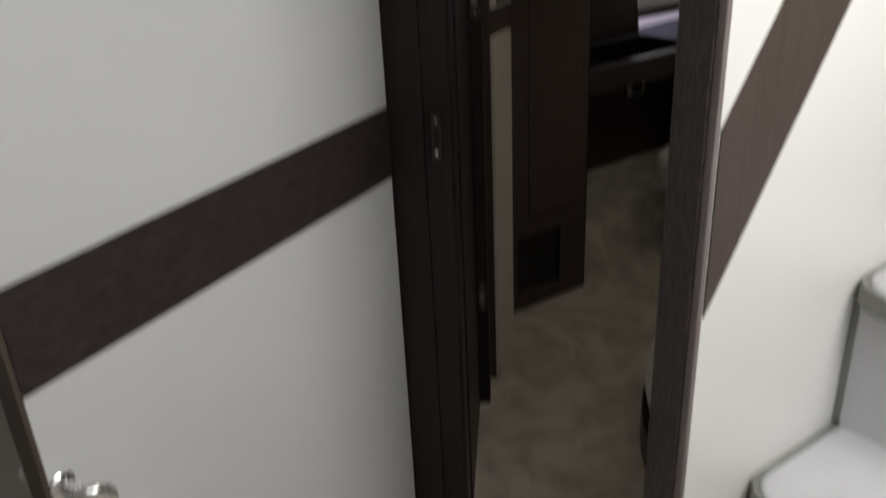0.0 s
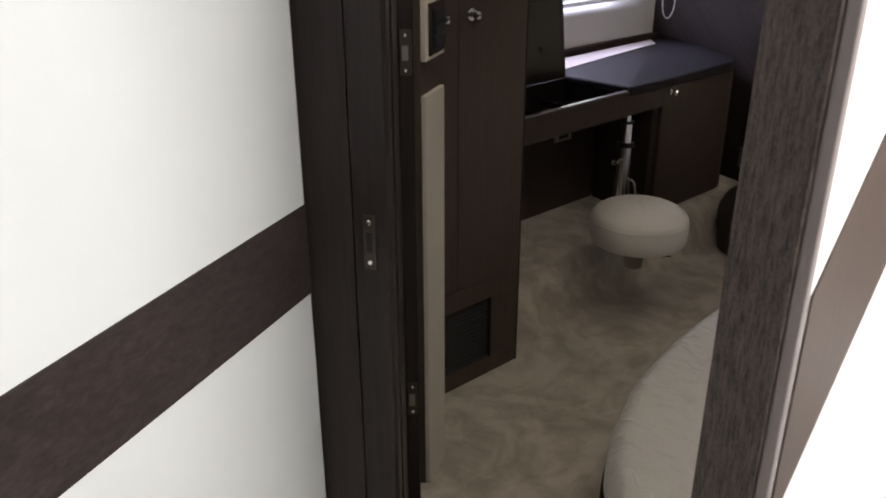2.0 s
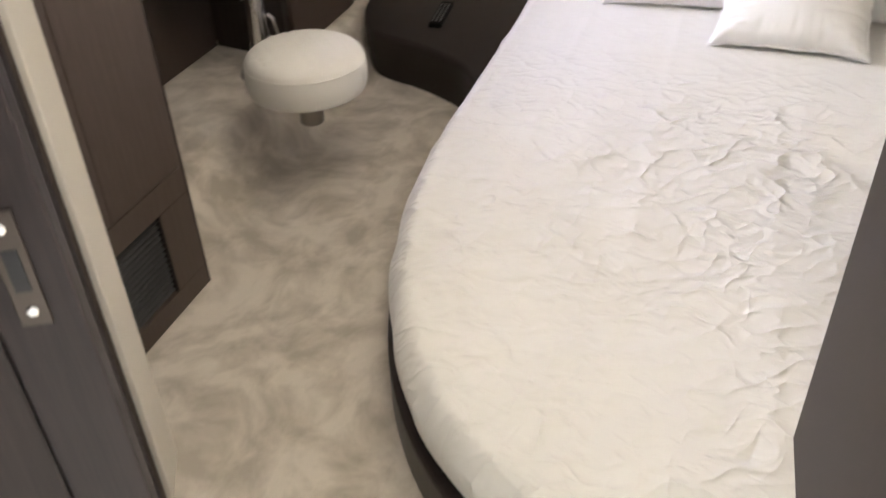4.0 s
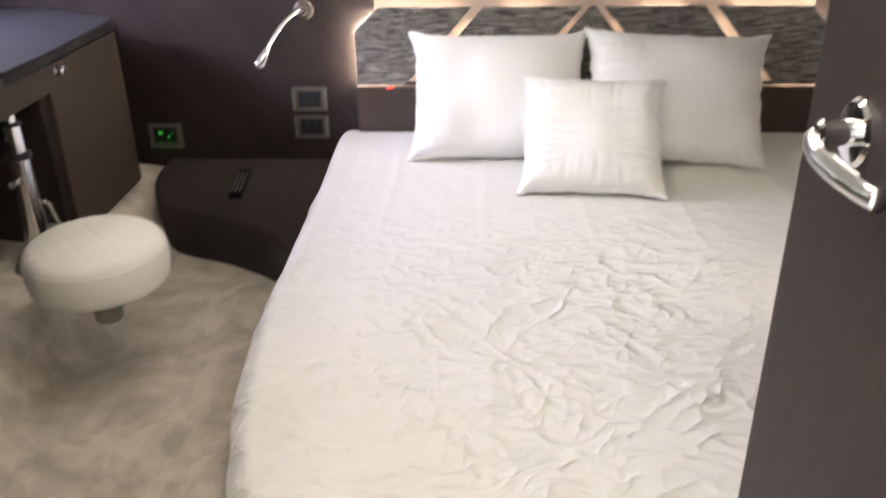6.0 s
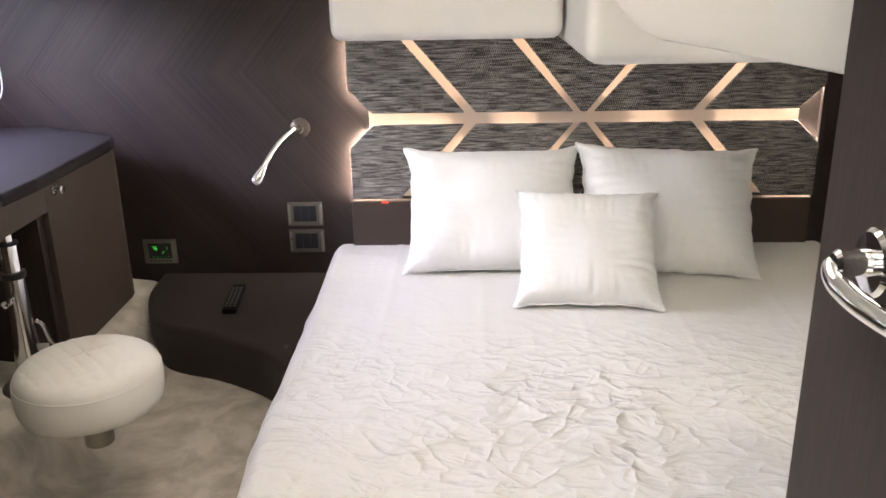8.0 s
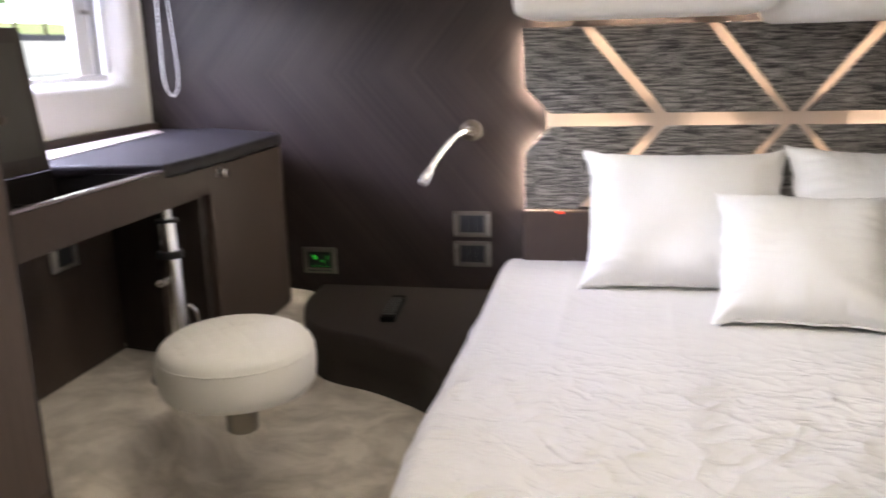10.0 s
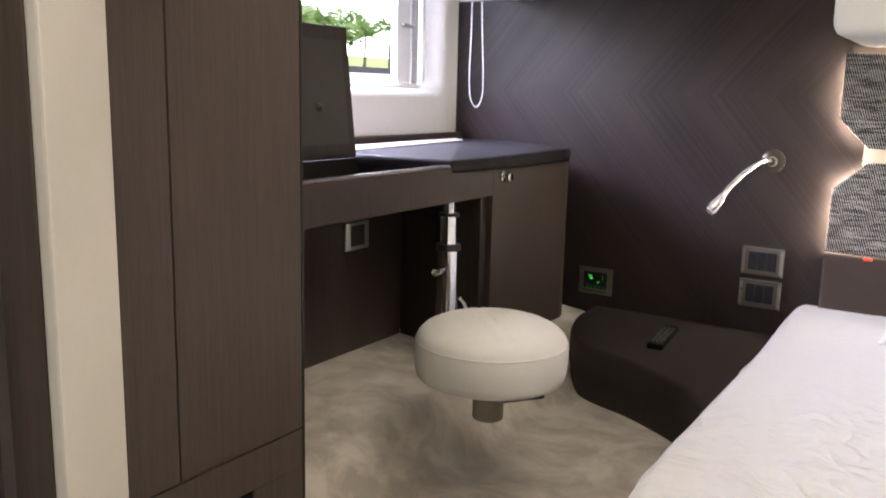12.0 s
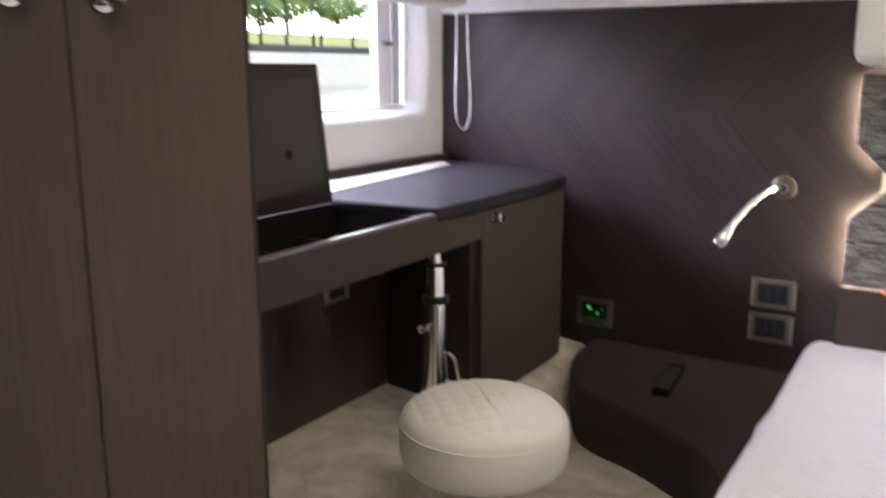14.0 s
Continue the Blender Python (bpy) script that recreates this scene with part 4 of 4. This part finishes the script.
def build_pillow(w, h, depth, m, label, seed):
    n = 56
    bm = bmesh.new()
    sides = []
    for s in (1, -1):
        g = []
        for i in range(n + 1):
            row = []
            for j in range(n + 1):
                u, v = 2 * i / n - 1, 2 * j / n - 1
                ear = 1 - 0.022 * abs(u * v) ** 14
                px = u * ear * (1.035 - 0.115 * (1 - abs(v) ** 4.5) - 0.012 * (1 - v * v)) * w / 2
                py = v * ear * (1.03 - 0.095 * (1 - abs(u) ** 4.5) - 0.006 * (1 - u * u)) * h / 2
                th = ((1 - u ** 8) * (1 - v ** 8)) ** 0.6 * (0.60 + 0.40 * ((1 - u * u) * (1 - v * v)) ** 0.6)
                z = s * depth * 0.56 * th
                c = noise.noise(Vector((px * 6 + seed, py * 6, s * 2.0)))
                side = (0.5 - abs(noise.noise(Vector((u * 1.6 + seed, v * 8, s * 3.0)))) * 2.4) * abs(u) ** 2.5
                side += (0.5 - abs(noise.noise(Vector((u * 9 + seed, v * 1.6, s * 7.0)))) * 2.4) * abs(v) ** 2.5
                near = min(1 - abs(u), 1 - abs(v))
                z += s * (0.020 * c * th + 0.009 * side * min(1, near * 7))
                px += 0.007 * noise.noise(Vector((v * 6, seed, 1.0))) * abs(u) ** 5
                py += 0.007 * noise.noise(Vector((u * 6, seed, 5.0))) * abs(v) ** 5
                row.append((px, py, z))
            g.append(row)
        sides.append(g)
    vs = {}

    def vert(s, i, j):
        key = (0 if i in (0, n) or j in (0, n) else s, i, j)
        if key not in vs:
            p = sides[0 if s == 1 else 1][i][j]
            vs[key] = bm.verts.new((p[0], p[1], 0 if key[0] == 0 else p[2]))
        return vs[key]

    for s in (1, -1):
        for i in range(n):
            for j in range(n):
                f = [vert(s, i, j), vert(s, i + 1, j), vert(s, i + 1, j + 1), vert(s, i, j + 1)]
                bm.faces.new(f if s == 1 else f[::-1])
    t = thing("pillow", label, "pillow", "pillows on the bed")
    t.matrix_world = m
    part("cover", bm, PILLOW, t, smooth=True)
    rim = []
    for i in range(n + 1):
        rim.append(sides[0][i][0])
    for j in range(1, n + 1):
        rim.append(sides[0][n][j])
    for i in range(n - 1, -1, -1):
        rim.append(sides[0][i][n])
    for j in range(n - 1, -1, -1):
        rim.append(sides[0][0][j])
    part("piping", tube([(p[0], p[1], 0) for p in rim], 0.0042, 7), PILLOW, t, "piped edge")
    return t


def leaning(bl, br, tl):
    """The pose of a cushion from three of its corners; local z out of its face."""
    o, xr, up = Vector(bl), Vector(br) - Vector(bl), Vector(tl) - Vector(bl)
    ex = xr.normalized()
    ey = (up - ex * up.dot(ex)).normalized()
    m = Matrix((ex, ey, ex.cross(ey))).transposed().to_4x4()
    m.translation = o + xr / 2 + up / 2
    return m


build_pillow(0.615, 0.452, 0.18, leaning((3.43, 1.075, 0.285), (3.43, 0.45, 0.285), (3.655, 1.065, 0.655)), "white satin pillow leaning on the headboard", 1.0)
build_pillow(0.620, 0.462, 0.18, leaning((3.40, 0.49, 0.290), (3.37, -0.135, 0.268), (3.645, 0.455, 0.680)), "white satin pillow leaning on the headboard, slightly tilted", 4.0)
build_pillow(0.455, 0.402, 0.16, leaning((3.15, 0.705, 0.28), (3.115, 0.240, 0.28), (3.405, 0.685, 0.565)), "small square white cushion in front of the pillows", 7.0)


def build_headboard():
    t = thing("headboard", "charcoal woven headboard panels with warm light between them", "headboard")
    zc, zt, zb, c = 0.763, 1.058, 0.468, 0.428
    e = 0.838
    g = 0.0205

    h1, h0 = 0.403, 0.756
    t0, t1 = 0.640, 0.255
    upper = [
        [(e, zt), (t0 + g, zt), (h1 + g, zc + g), (h0 - 0.004, zc + g), (e, zc + 0.105)],
        [(t0 - g, zt), (t1 + g, zt), (g * 1.2 + 0.012, zc + g), (h1 - g, zc + g)],
        [(t1 - g, zt), (-t1 + g, zt), (-0.010, zc + 0.020), (0.010, zc + 0.020)],
    ]
    lower = [
        [(e, zc - 0.105), (h0 - 0.004, zc - g), (h1 + g, zc - g), (t0 + g, zb), (e, zb)],
        [(h1 - g, zc - g), (g * 1.2 + 0.012, zc - g), (t1 + g, zb), (t0 - g, zb)],
        [(0.010, zc - 0.020), (-0.010, zc - 0.020), (-t1 + g, zb), (t1 - g, zb)],
    ]
    m = Matrix(((0, 0, -1, 3.716), (-1, 0, 0, 0), (0, 1, 0, 0), (0, 0, 0, 1)))
    for polys in (upper, lower):
        for k, p in enumerate(polys):
            for s in ((1, -1) if k < 2 else (1,)):
                q = [(-(c + s * y), z) for y, z in p]
                part("fabric_panel", slab(q, 0.018, m, 0.005), WOVEN, t)
    # the bronze backing seen in the gaps
    part("backing", box(3.7365, 3.7422, c - h0 - 0.012, c + h0 + 0.012, zb + 0.002, zt - 0.002, 0.001), BACKING, t, "satin bronze backing behind the panels")
    # led tape under the panels on both sides of each gap, stopping short of the joints
    def bar(y0, z0, y1, z1, cut0=0.05, cut1=0.05):
        a, b = Vector((c + y0, z0)), Vector((c + y1, z1))
        d = (b - a).normalized()
        a, b, off = a + d * cut0, b - d * cut1, Vector((-d.y, d.x))
        for side in (1, -1):
            q = [a + off * side * (g + 0.009), b + off * side * (g + 0.009), b + off * side * (g + 0.017), a + off * side * (g + 0.017)]
            part("light_strip", slab([(-p.x, p.y) for p in q], 0.004, Matrix.Translation((0.003, 0, 0)) @ m), LED, t, "warm led strip")

    for s in (1, -1):
        bar(s * h0, zc, s * h1, zc, 0.045, 0.085)
        bar(s * h1, zc, 0.0, zc, 0.085, 0.165)
        bar(s * h1, zc, s * t0, zt, 0.075, 0.030)
        bar(0.0, zc, s * t1, zt, 0.10, 0.030)
        bar(s * h1, zc, s * t0, zb, 0.075, 0.030)
        bar(0.0, zc, s * t1, zb, 0.10, 0.030)
    # led tape hidden behind the outer edge, washing the wall
    for s in (1, -1):
        for line in ([(e - 0.014, zt - 0.012), (e - 0.014, zc + 0.105), (h0 + 0.012, zc + 0.052)], [(h0 + 0.012, zc - 0.052), (e - 0.014, zc - 0.105), (e - 0.014, zb + 0.012)]):
            part("led_tape", tube([(3.728, c + s * y, z) for y, z in line], 0.004, 6), EDGE_TAPE, t, "warm led tape")
    for a, b in ((e - 0.012, t0 + g), (t0 - g, t1 + g), (t1 - g, -t1 + g), (-t1 - g, -t0 + g), (-t0 - g, -e + 0.012)):
        for z, r in ((zt - 0.008, 0.0026), (zb + 0.012, 0.0013)):
            part("led_tape", tube([(3.731, c + a - 0.034, z), (3.731, c + b + 0.034, z)], r, 6), LED_TAPE, t, "warm led tape")
    # the padded rail below the panels
    part("lower_rail", box(3.706, 3.7425, -0.41, 1.272, 0.10, 0.460, 0.008), PANEL_LEATHER, t, "brown padded rail")
    part("pilot_light", box(3.7035, 3.7055, 1.135, 1.160, 0.452, 0.457), LED_RED, t)
    part("side_rail", box(3.722, 3.7425, -0.432, -0.412, 0.10, 1.062, 0.003), CHEVRON, t)


build_headboard()


def build_nightstand():
    t = thing("nightstand", "low dark leatherette shelf curving from wall to bed", "nightstand")
    curve = spline([(3.74, 2.018, 0), (3.56, 2.010, 0), (3.41, 1.965, 0), (3.292, 1.905, 0), (3.225, 1.82, 0), (3.180, 1.70, 0), (3.128, 1.60, 0), (3.042, 1.478, 0), (2.925, 1.398, 0), (2.85, 1.372, 0)], 6)
    poly = [(p.x, p.y) for p in curve] + [(2.85, 1.25), (3.74, 1.25)]
    part("top", prism(poly, 0.09, 0.172, 0.022, seg=4, top_only=True), STAND_LEATHER, t, smooth=radians(45))
    low = [(p.x + 0.008, p.y - 0.006) for p in curve] + [(2.88, 1.25), (3.74, 1.25)]
    low[0] = (3.74, 2.010)
    part("plinth", prism(low, -0.02, 0.0895), STAND_LEATHER, t)


build_nightstand()


def build_remote():
    t = thing("remote_control", "slim black remote control lying on the nightstand", "remote control")
    a, b = Vector((3.325, 1.655)), Vector((3.565, 1.680))
    d = (b - a).normalized()
    m = Matrix(((d.x, -d.y, 0, (a.x + b.x) / 2), (d.y, d.x, 0, (a.y + b.y) / 2), (0, 0, 1, 0.172), (0, 0, 0, 1)))
    L = (b - a).length
    bm = box(-L / 2, L / 2, -0.024, 0.024, 0.0005, 0.019, 0.006, seg=3)
    bm.transform(m)
    part("body", bm, REMOTE_BLACK, t, smooth=radians(40))
    for r in range(9):
        for k in (-1, 0, 1):
            kb = box(-0.0055, 0.0055, -0.0045, 0.0045, 0, 0.0022, 0.001)
            kb.transform(m @ Matrix.Translation((-L / 2 + 0.03 + 0.021 * r, 0.014 * k, 0.0188)))
            part("key", kb, RUBBER, t)


build_remote()

# ---- things on the headboard wall ----


def wall_plate(name, label, category, y0, y1, z0, z1):
    t = thing(name, label, category)
    x = 3.7425
    part("rim", box(x - 0.008, x, y0, y1, z0, z1, 0.003), BRONZE, t, "burnished nickel rim")
    return t, x - 0.008


for z0, z1 in ((0.357, 0.449), (0.250, 0.342)):
    sw, sx = wall_plate("light_switch", "nickel-rimmed black switch plate on the veneer wall", "switch", 1.388, 1.520, z0, z1)
    sw["group"] = "switches beside the bed"
    for k in range(3):
        part("rocker", box(sx - 0.003, sx - 0.0003, 1.411 + 0.0288 * k, 1.4392 + 0.0288 * k, z0 + 0.018, z1 - 0.014, 0.001), SWITCH_GREY, sw)
    for yb in (1.3905, 1.5085):
        part("side_clip", box(sx - 0.004, sx - 0.0002, yb, yb + 0.009, z0 + 0.008, z1 - 0.008, 0.001), STEEL, sw)

ac, ax = wall_plate("climate_control", "wall panel with green digits reading 75 on a black display", "thermostat", 1.958, 2.086, 0.210, 0.308)
disp = part("display", box(ax - 0.002, ax - 0.0002, 1.978, 2.066, 0.232, 0.292, 0.001), BLACK, ac)
for k in range(6):
    part("button", box(ax - 0.0035, ax - 0.0002, 1.981 + 0.0145 * k, 1.991 + 0.0145 * k, 0.219, 0.226, 0.0008), RUBBER, ac)


def seven_segment(digit, y, z, w, h, parent):
    """One glowing digit; its left edge at y, reading towards smaller y."""
    t = h * 0.13
    lines = {"a": (0, w, h - t, h), "g": (0, w, (h - t) / 2, (h + t) / 2), "d": (0, w, 0, t), "f": (0, t, h / 2, h), "b": (w - t, w, h / 2, h), "e": (0, t, 0, h / 2), "c": (w - t, w, 0, h / 2)}
    for key in {"7": "abc", "5": "afgcd", "1": "bc"}[digit]:
        a, b, lo, hi = lines[key]
        part("lit_segment", box(ax - 0.0027, ax - 0.0021, y - b, y - a, z + lo, z + hi), LED_GREEN, parent)


seven_segment("7", 2.050, 0.266, 0.007, 0.013, disp)
seven_segment("5", 2.040, 0.266, 0.007, 0.013, disp)
seven_segment("1", 1.999, 0.267, 0.006, 0.012, disp)
for dy, dz in ((2.012, 0.252), (2.008, 0.257)):
    part("lit_dot", box(ax - 0.0027, ax - 0.0021, dy - 0.0022, dy + 0.0022, dz, dz + 0.0042), LED_GREEN, disp)
for k in range(5):
    part("lit_dot", box(ax - 0.0027, ax - 0.0021, 2.050 - 0.015 * k - 0.002, 2.050 - 0.015 * k + 0.002, 0.238, 0.2395), LED_GREEN, disp)


def build_reading_lamp():
    t = thing("reading_lamp", "chrome flexible reading lamp on the veneer wall", "wall lamp")
    m = Matrix.Translation((3.7425, 1.450, 0.728)) @ pose(0, 0, 0, 0, -90)
    # dark metal stands in for the dark reflections in the chrome rose
    part("rose", lathe([(0.036, 0), (0.036, 0.006), (0.030, 0.012), (0.016, 0.014), (0.012, 0.030)], 36, m), DARK_METAL, t, smooth=radians(40))
    pts = spline([(3.722, 1.452, 0.730), (3.690, 1.472, 0.728), (3.640, 1.508, 0.698), (3.590, 1.545, 0.645), (3.572, 1.558, 0.618)], 8)
    part("arm", tube(pts, [0.0085 + 0.0008 * (k % 2) for k in range(len(pts))], 14), CHROME, t, smooth=True)
    part("head", tube([(3.575, 1.556, 0.624), (3.568, 1.562, 0.610), (3.556, 1.574, 0.590), (3.548, 1.582, 0.576)], [0.012, 0.016, 0.021, 0.018], 20), CHROME, t, smooth=radians(40))
    part("bulb_cover", tube([(3.5478, 1.5822, 0.5756), (3.546, 1.584, 0.573)], 0.013, 16), STEEL, t)


build_reading_lamp()


def build_air_vent():
    t = thing("air_vent", "dark slotted air vent in the white lining", "vent")
    part("rim", box(3.722, 3.7345, 1.455, 1.812, 1.352, 1.455, 0.003), WENGE, t)
    for k in range(5):
        part("slat", box(3.719, 3.7215, 1.475, 1.792, 1.366 + 0.017 * k, 1.374 + 0.017 * k), BLACK, t)


build_air_vent()


def build_blind():
    t = thing("roman_blind", "oatmeal linen blind gathered up above the window", "blind")
    bm = bmesh.new()
    prof = [(2.585, 1.45), (2.50, 1.44), (2.462, 1.40), (2.455, 1.35), (2.470, 1.31), (2.452, 1.295), (2.458, 1.272), (2.490, 1.262), (2.530, 1.275), (2.560, 1.30), (2.585, 1.33)]
    xs = [1.99 + 0.04 * k for k in range(41)]
    rows = []
    for x in xs:
        rows.append([bm.verts.new((min(x, 3.60), y + 0.006 * noise.noise(Vector((x * 5, z * 9, 1))), z + 0.010 * noise.noise(Vector((x * 3, y * 7, 4))))) for y, z in prof])
    for a, b in zip(rows, rows[1:]):
        for k in range(len(prof) - 1):
            bm.faces.new((a[k], b[k], b[k + 1], a[k + 1]))
    bm.faces.new(rows[0])
    bm.faces.new(rows[-1][::-1])
    bmesh.ops.recalc_face_normals(bm, faces=bm.faces[:])
    part("fabric", bm, BLIND, t, smooth=True)
    part("pelmet", box(1.99, 3.655, 2.43, 2.638, 1.405, 1.50, 0.004), DARK_EDGE, t, "dark pelmet")
    loop = spline([(3.560, 2.470, 1.40), (3.556, 2.468, 1.15), (3.548, 2.466, 0.98), (3.556, 2.464, 0.90), (3.592, 2.462, 0.868), (3.628, 2.460, 0.90), (3.634, 2.460, 0.98), (3.620, 2.462, 1.15), (3.612, 2.466, 1.40)], 24)
    bm = bmesh.new()
    rad = [0.0030 if k % 2 else 0.0017 for k in range(len(loop))]
    tube(loop, rad, 7, bm)
    part("bead_cord", bm, CORD, t, "white bead cord loop", True)


build_blind()


# unseen housing that goes with each added fill lamp
def build_fill_panel(x, y):
    t = thing("fill_panel", "unseen square white panel with a pale diffuser, added for the fill light", "ceiling light", "cabin ceiling lights")
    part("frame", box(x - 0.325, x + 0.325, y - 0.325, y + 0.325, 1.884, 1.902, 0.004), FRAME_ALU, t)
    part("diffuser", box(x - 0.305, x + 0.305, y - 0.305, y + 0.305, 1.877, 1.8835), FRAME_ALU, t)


for lx, ly in FILL_PANELS:
    build_fill_panel(lx, ly)


def build_downlight():
    t = thing("downlight", "small recessed downlight in the white stair underside", "downlight")
    part("ring", lathe([(0.030, 0), (0.030, 0.004), (0.024, 0.006)], 24, Matrix.Translation((2.30, -0.05, 1.1655))), CHROME, t)
    part("lens", lathe([(0.021, -0.002), (0.021, -0.001)], 24, Matrix.Translation((2.30, -0.05, 1.1655))), SPOT_GLOW, t)


build_downlight()

# ---- outside the window ----
HAZE = glow("bright hazy sky", (0.93, 0.97, 1.0), 7.5)
hb = bmesh.new()
hb.faces.new([hb.verts.new(q) for q in ((-150, 120, -1), (250, 120, -1), (250, 120, 60), (-150, 120, 60))])
structure("backdrop", hb, HAZE, "bright hazy sky beyond the garden", "sky")


def water_material():
    m, n, l, b = material("harbour water")
    v = coords(n, l, (1, 0.6, 1))
    w = noise_node(n, l, v, 2.6, 5, 0.6)
    l.new(ramp(n, l, w, [(0.3, (0.05, 0.07, 0.09)), (0.7, (0.12, 0.14, 0.17))]), b.inputs["Base Color"])
    b.inputs["Roughness"].default_value = 0.08
    bump(n, l, w, 0.7, 0.045, b)
    return m


def lawn_material():
    m, n, l, b = material("sunlit lawn")
    w = noise_node(n, l, coords(n, l), 9.0, 5)
    l.new(ramp(n, l, w, [(0.3, (0.26, 0.32, 0.12)), (0.7, (0.42, 0.46, 0.20))]), b.inputs["Base Color"])
    b.inputs["Roughness"].default_value = 0.9
    return m


def leaf_material():
    m, n, l, b = material("shrub leaves")
    g = n.new("ShaderNodeNewGeometry")
    l.new(ramp(n, l, g.outputs["Random Per Island"], [(0.0, (0.10, 0.19, 0.05)), (0.6, (0.18, 0.29, 0.08)), (1.0, (0.30, 0.40, 0.14))]), b.inputs["Base Color"])
    b.inputs["Roughness"].default_value = 0.5
    return m


PALE_STONE = plain("pale quay concrete", (0.80, 0.79, 0.76), 0.8, spread=0.06, depth=0.002)
BARK = plain("grey-brown bark", (0.10, 0.08, 0.06), 0.9, spread=0.3, depth=0.003)
LAWN, LEAF = lawn_material(), leaf_material()
wb = bmesh.new()
wb.faces.new([wb.verts.new(p) for p in ((-400, 2.9, 0.25), (400, 2.9, 0.25), (400, 400, 0.25), (-400, 400, 0.25))])
structure("water", wb, water_material(), "rippled grey harbour water", "water")
structure("quay", box(-180, 240, 28.0, 37.0, -0.6, 1.76, 0.05), PALE_STONE, "pale sunlit concrete quay", "quay")
structure("quay_kerb", box(-180, 240, 36.4, 37.0, 1.772, 2.42, 0.05), KERB, "dark kerb along the quay", "kerb")
bank = bmesh.new()
rows = [[bank.verts.new((x, y, z)) for y, z in ((37.004, -0.6), (37.004, 2.12), (52.0, 4.01), (300.0, 4.01))] for x in (-300, 340)]
for k in range(3):
    bank.faces.new((rows[0][k], rows[1][k], rows[1][k + 1], rows[0][k + 1]))
structure("ground", bank, LAWN, "sunlit pale green lawn rising behind the quay", "lawn")


def build_young_tree(x, y, z, tall, seed):
    """A slim stem under a loose tuft of long narrow leaves."""
    rnd = random.Random(seed)
    t = thing("young_tree", "slim young tree with a loose pale green crown", "tree", "young trees along the quay")
    lean = rnd.uniform(-0.18, 0.18)
    part("trunk", tube([(x, y, z), (x + lean * 0.4, y, z + tall * 0.5), (x + lean, y, z + tall)], [0.12, 0.10, 0.07], 8), BARK, t)
    vs, fs = [], []
    for k in range(320):
        d = Vector((rnd.gauss(0, 1), rnd.gauss(0, 1), rnd.gauss(0.7, 0.8))).normalized()
        p = Vector((x + lean, y, z + tall + 0.15)) + d * rnd.uniform(0.06, 1.30)
        a = (d + Vector((0, 0, -0.3))).normalized() * rnd.uniform(0.22, 0.55)
        b = a.orthogonal().normalized() * rnd.uniform(0.035, 0.08)
        i = len(vs)
        vs += [p - a, p + b, p + a, p - b]
        fs.append((i, i + 1, i + 2, i + 3))
    me = bpy.data.meshes.new("crown")
    me.from_pydata(vs, [], fs)
    me.materials.append(LEAF)
    ob = new("crown", me)
    ob.parent = t


def build_shrub(x, y, z, r, seed):
    rnd = random.Random(seed)
    t = thing("shrub", "leafy green garden shrub in sunlight", "shrub", "shrubs on the quay")
    part("stem", tube([(x, y, z), (x + 0.05, y, z + r * 0.5), (x - 0.05, y, z + r * 0.9)], [0.12, 0.08, 0.04], 8), BARK, t)
    vs, fs = [], []
    for k in range(int(700 + 250 * r)):
        d = Vector((rnd.gauss(0, 1), rnd.gauss(0, 1), rnd.gauss(0, 1))).normalized()
        lump = 0.75 + 0.35 * noise.noise(d * 2.2 + Vector((seed, 0, 0)))
        p = Vector((x, y, z + r * 0.95)) + Vector((d.x * r, d.y * r, d.z * r * 0.8)) * lump * rnd.uniform(0.55, 1.0)
        a = Vector((rnd.gauss(0, 1), rnd.gauss(0, 1), rnd.gauss(0, 1))).normalized() * rnd.uniform(0.20, 0.38)
        b = a.orthogonal().normalized() * rnd.uniform(0.08, 0.16)
        i = len(vs)
        vs += [p - a, p + b, p + a, p - b]
        fs.append((i, i + 1, i + 2, i + 3))
    me = bpy.data.meshes.new("crown")
    me.from_pydata(vs, [], fs)
    me.materials.append(LEAF)
    ob = new("crown", me)
    ob.parent = t


rs = random.Random(5)
for k in range(22):
    build_young_tree(8.6 + 2.04 * k + rs.uniform(-0.84, 0.84), 38.4 + rs.uniform(-0.3, 1.2), 2.15, rs.uniform(2.5, 3.3), k)
for k in range(18):
    build_shrub(8.3 + 3.3 * k + rs.uniform(-0.9, 0.9), 53.8 + rs.uniform(-1.2, 2.4), 4.01, rs.uniform(2.2, 3.6), 40 + k)
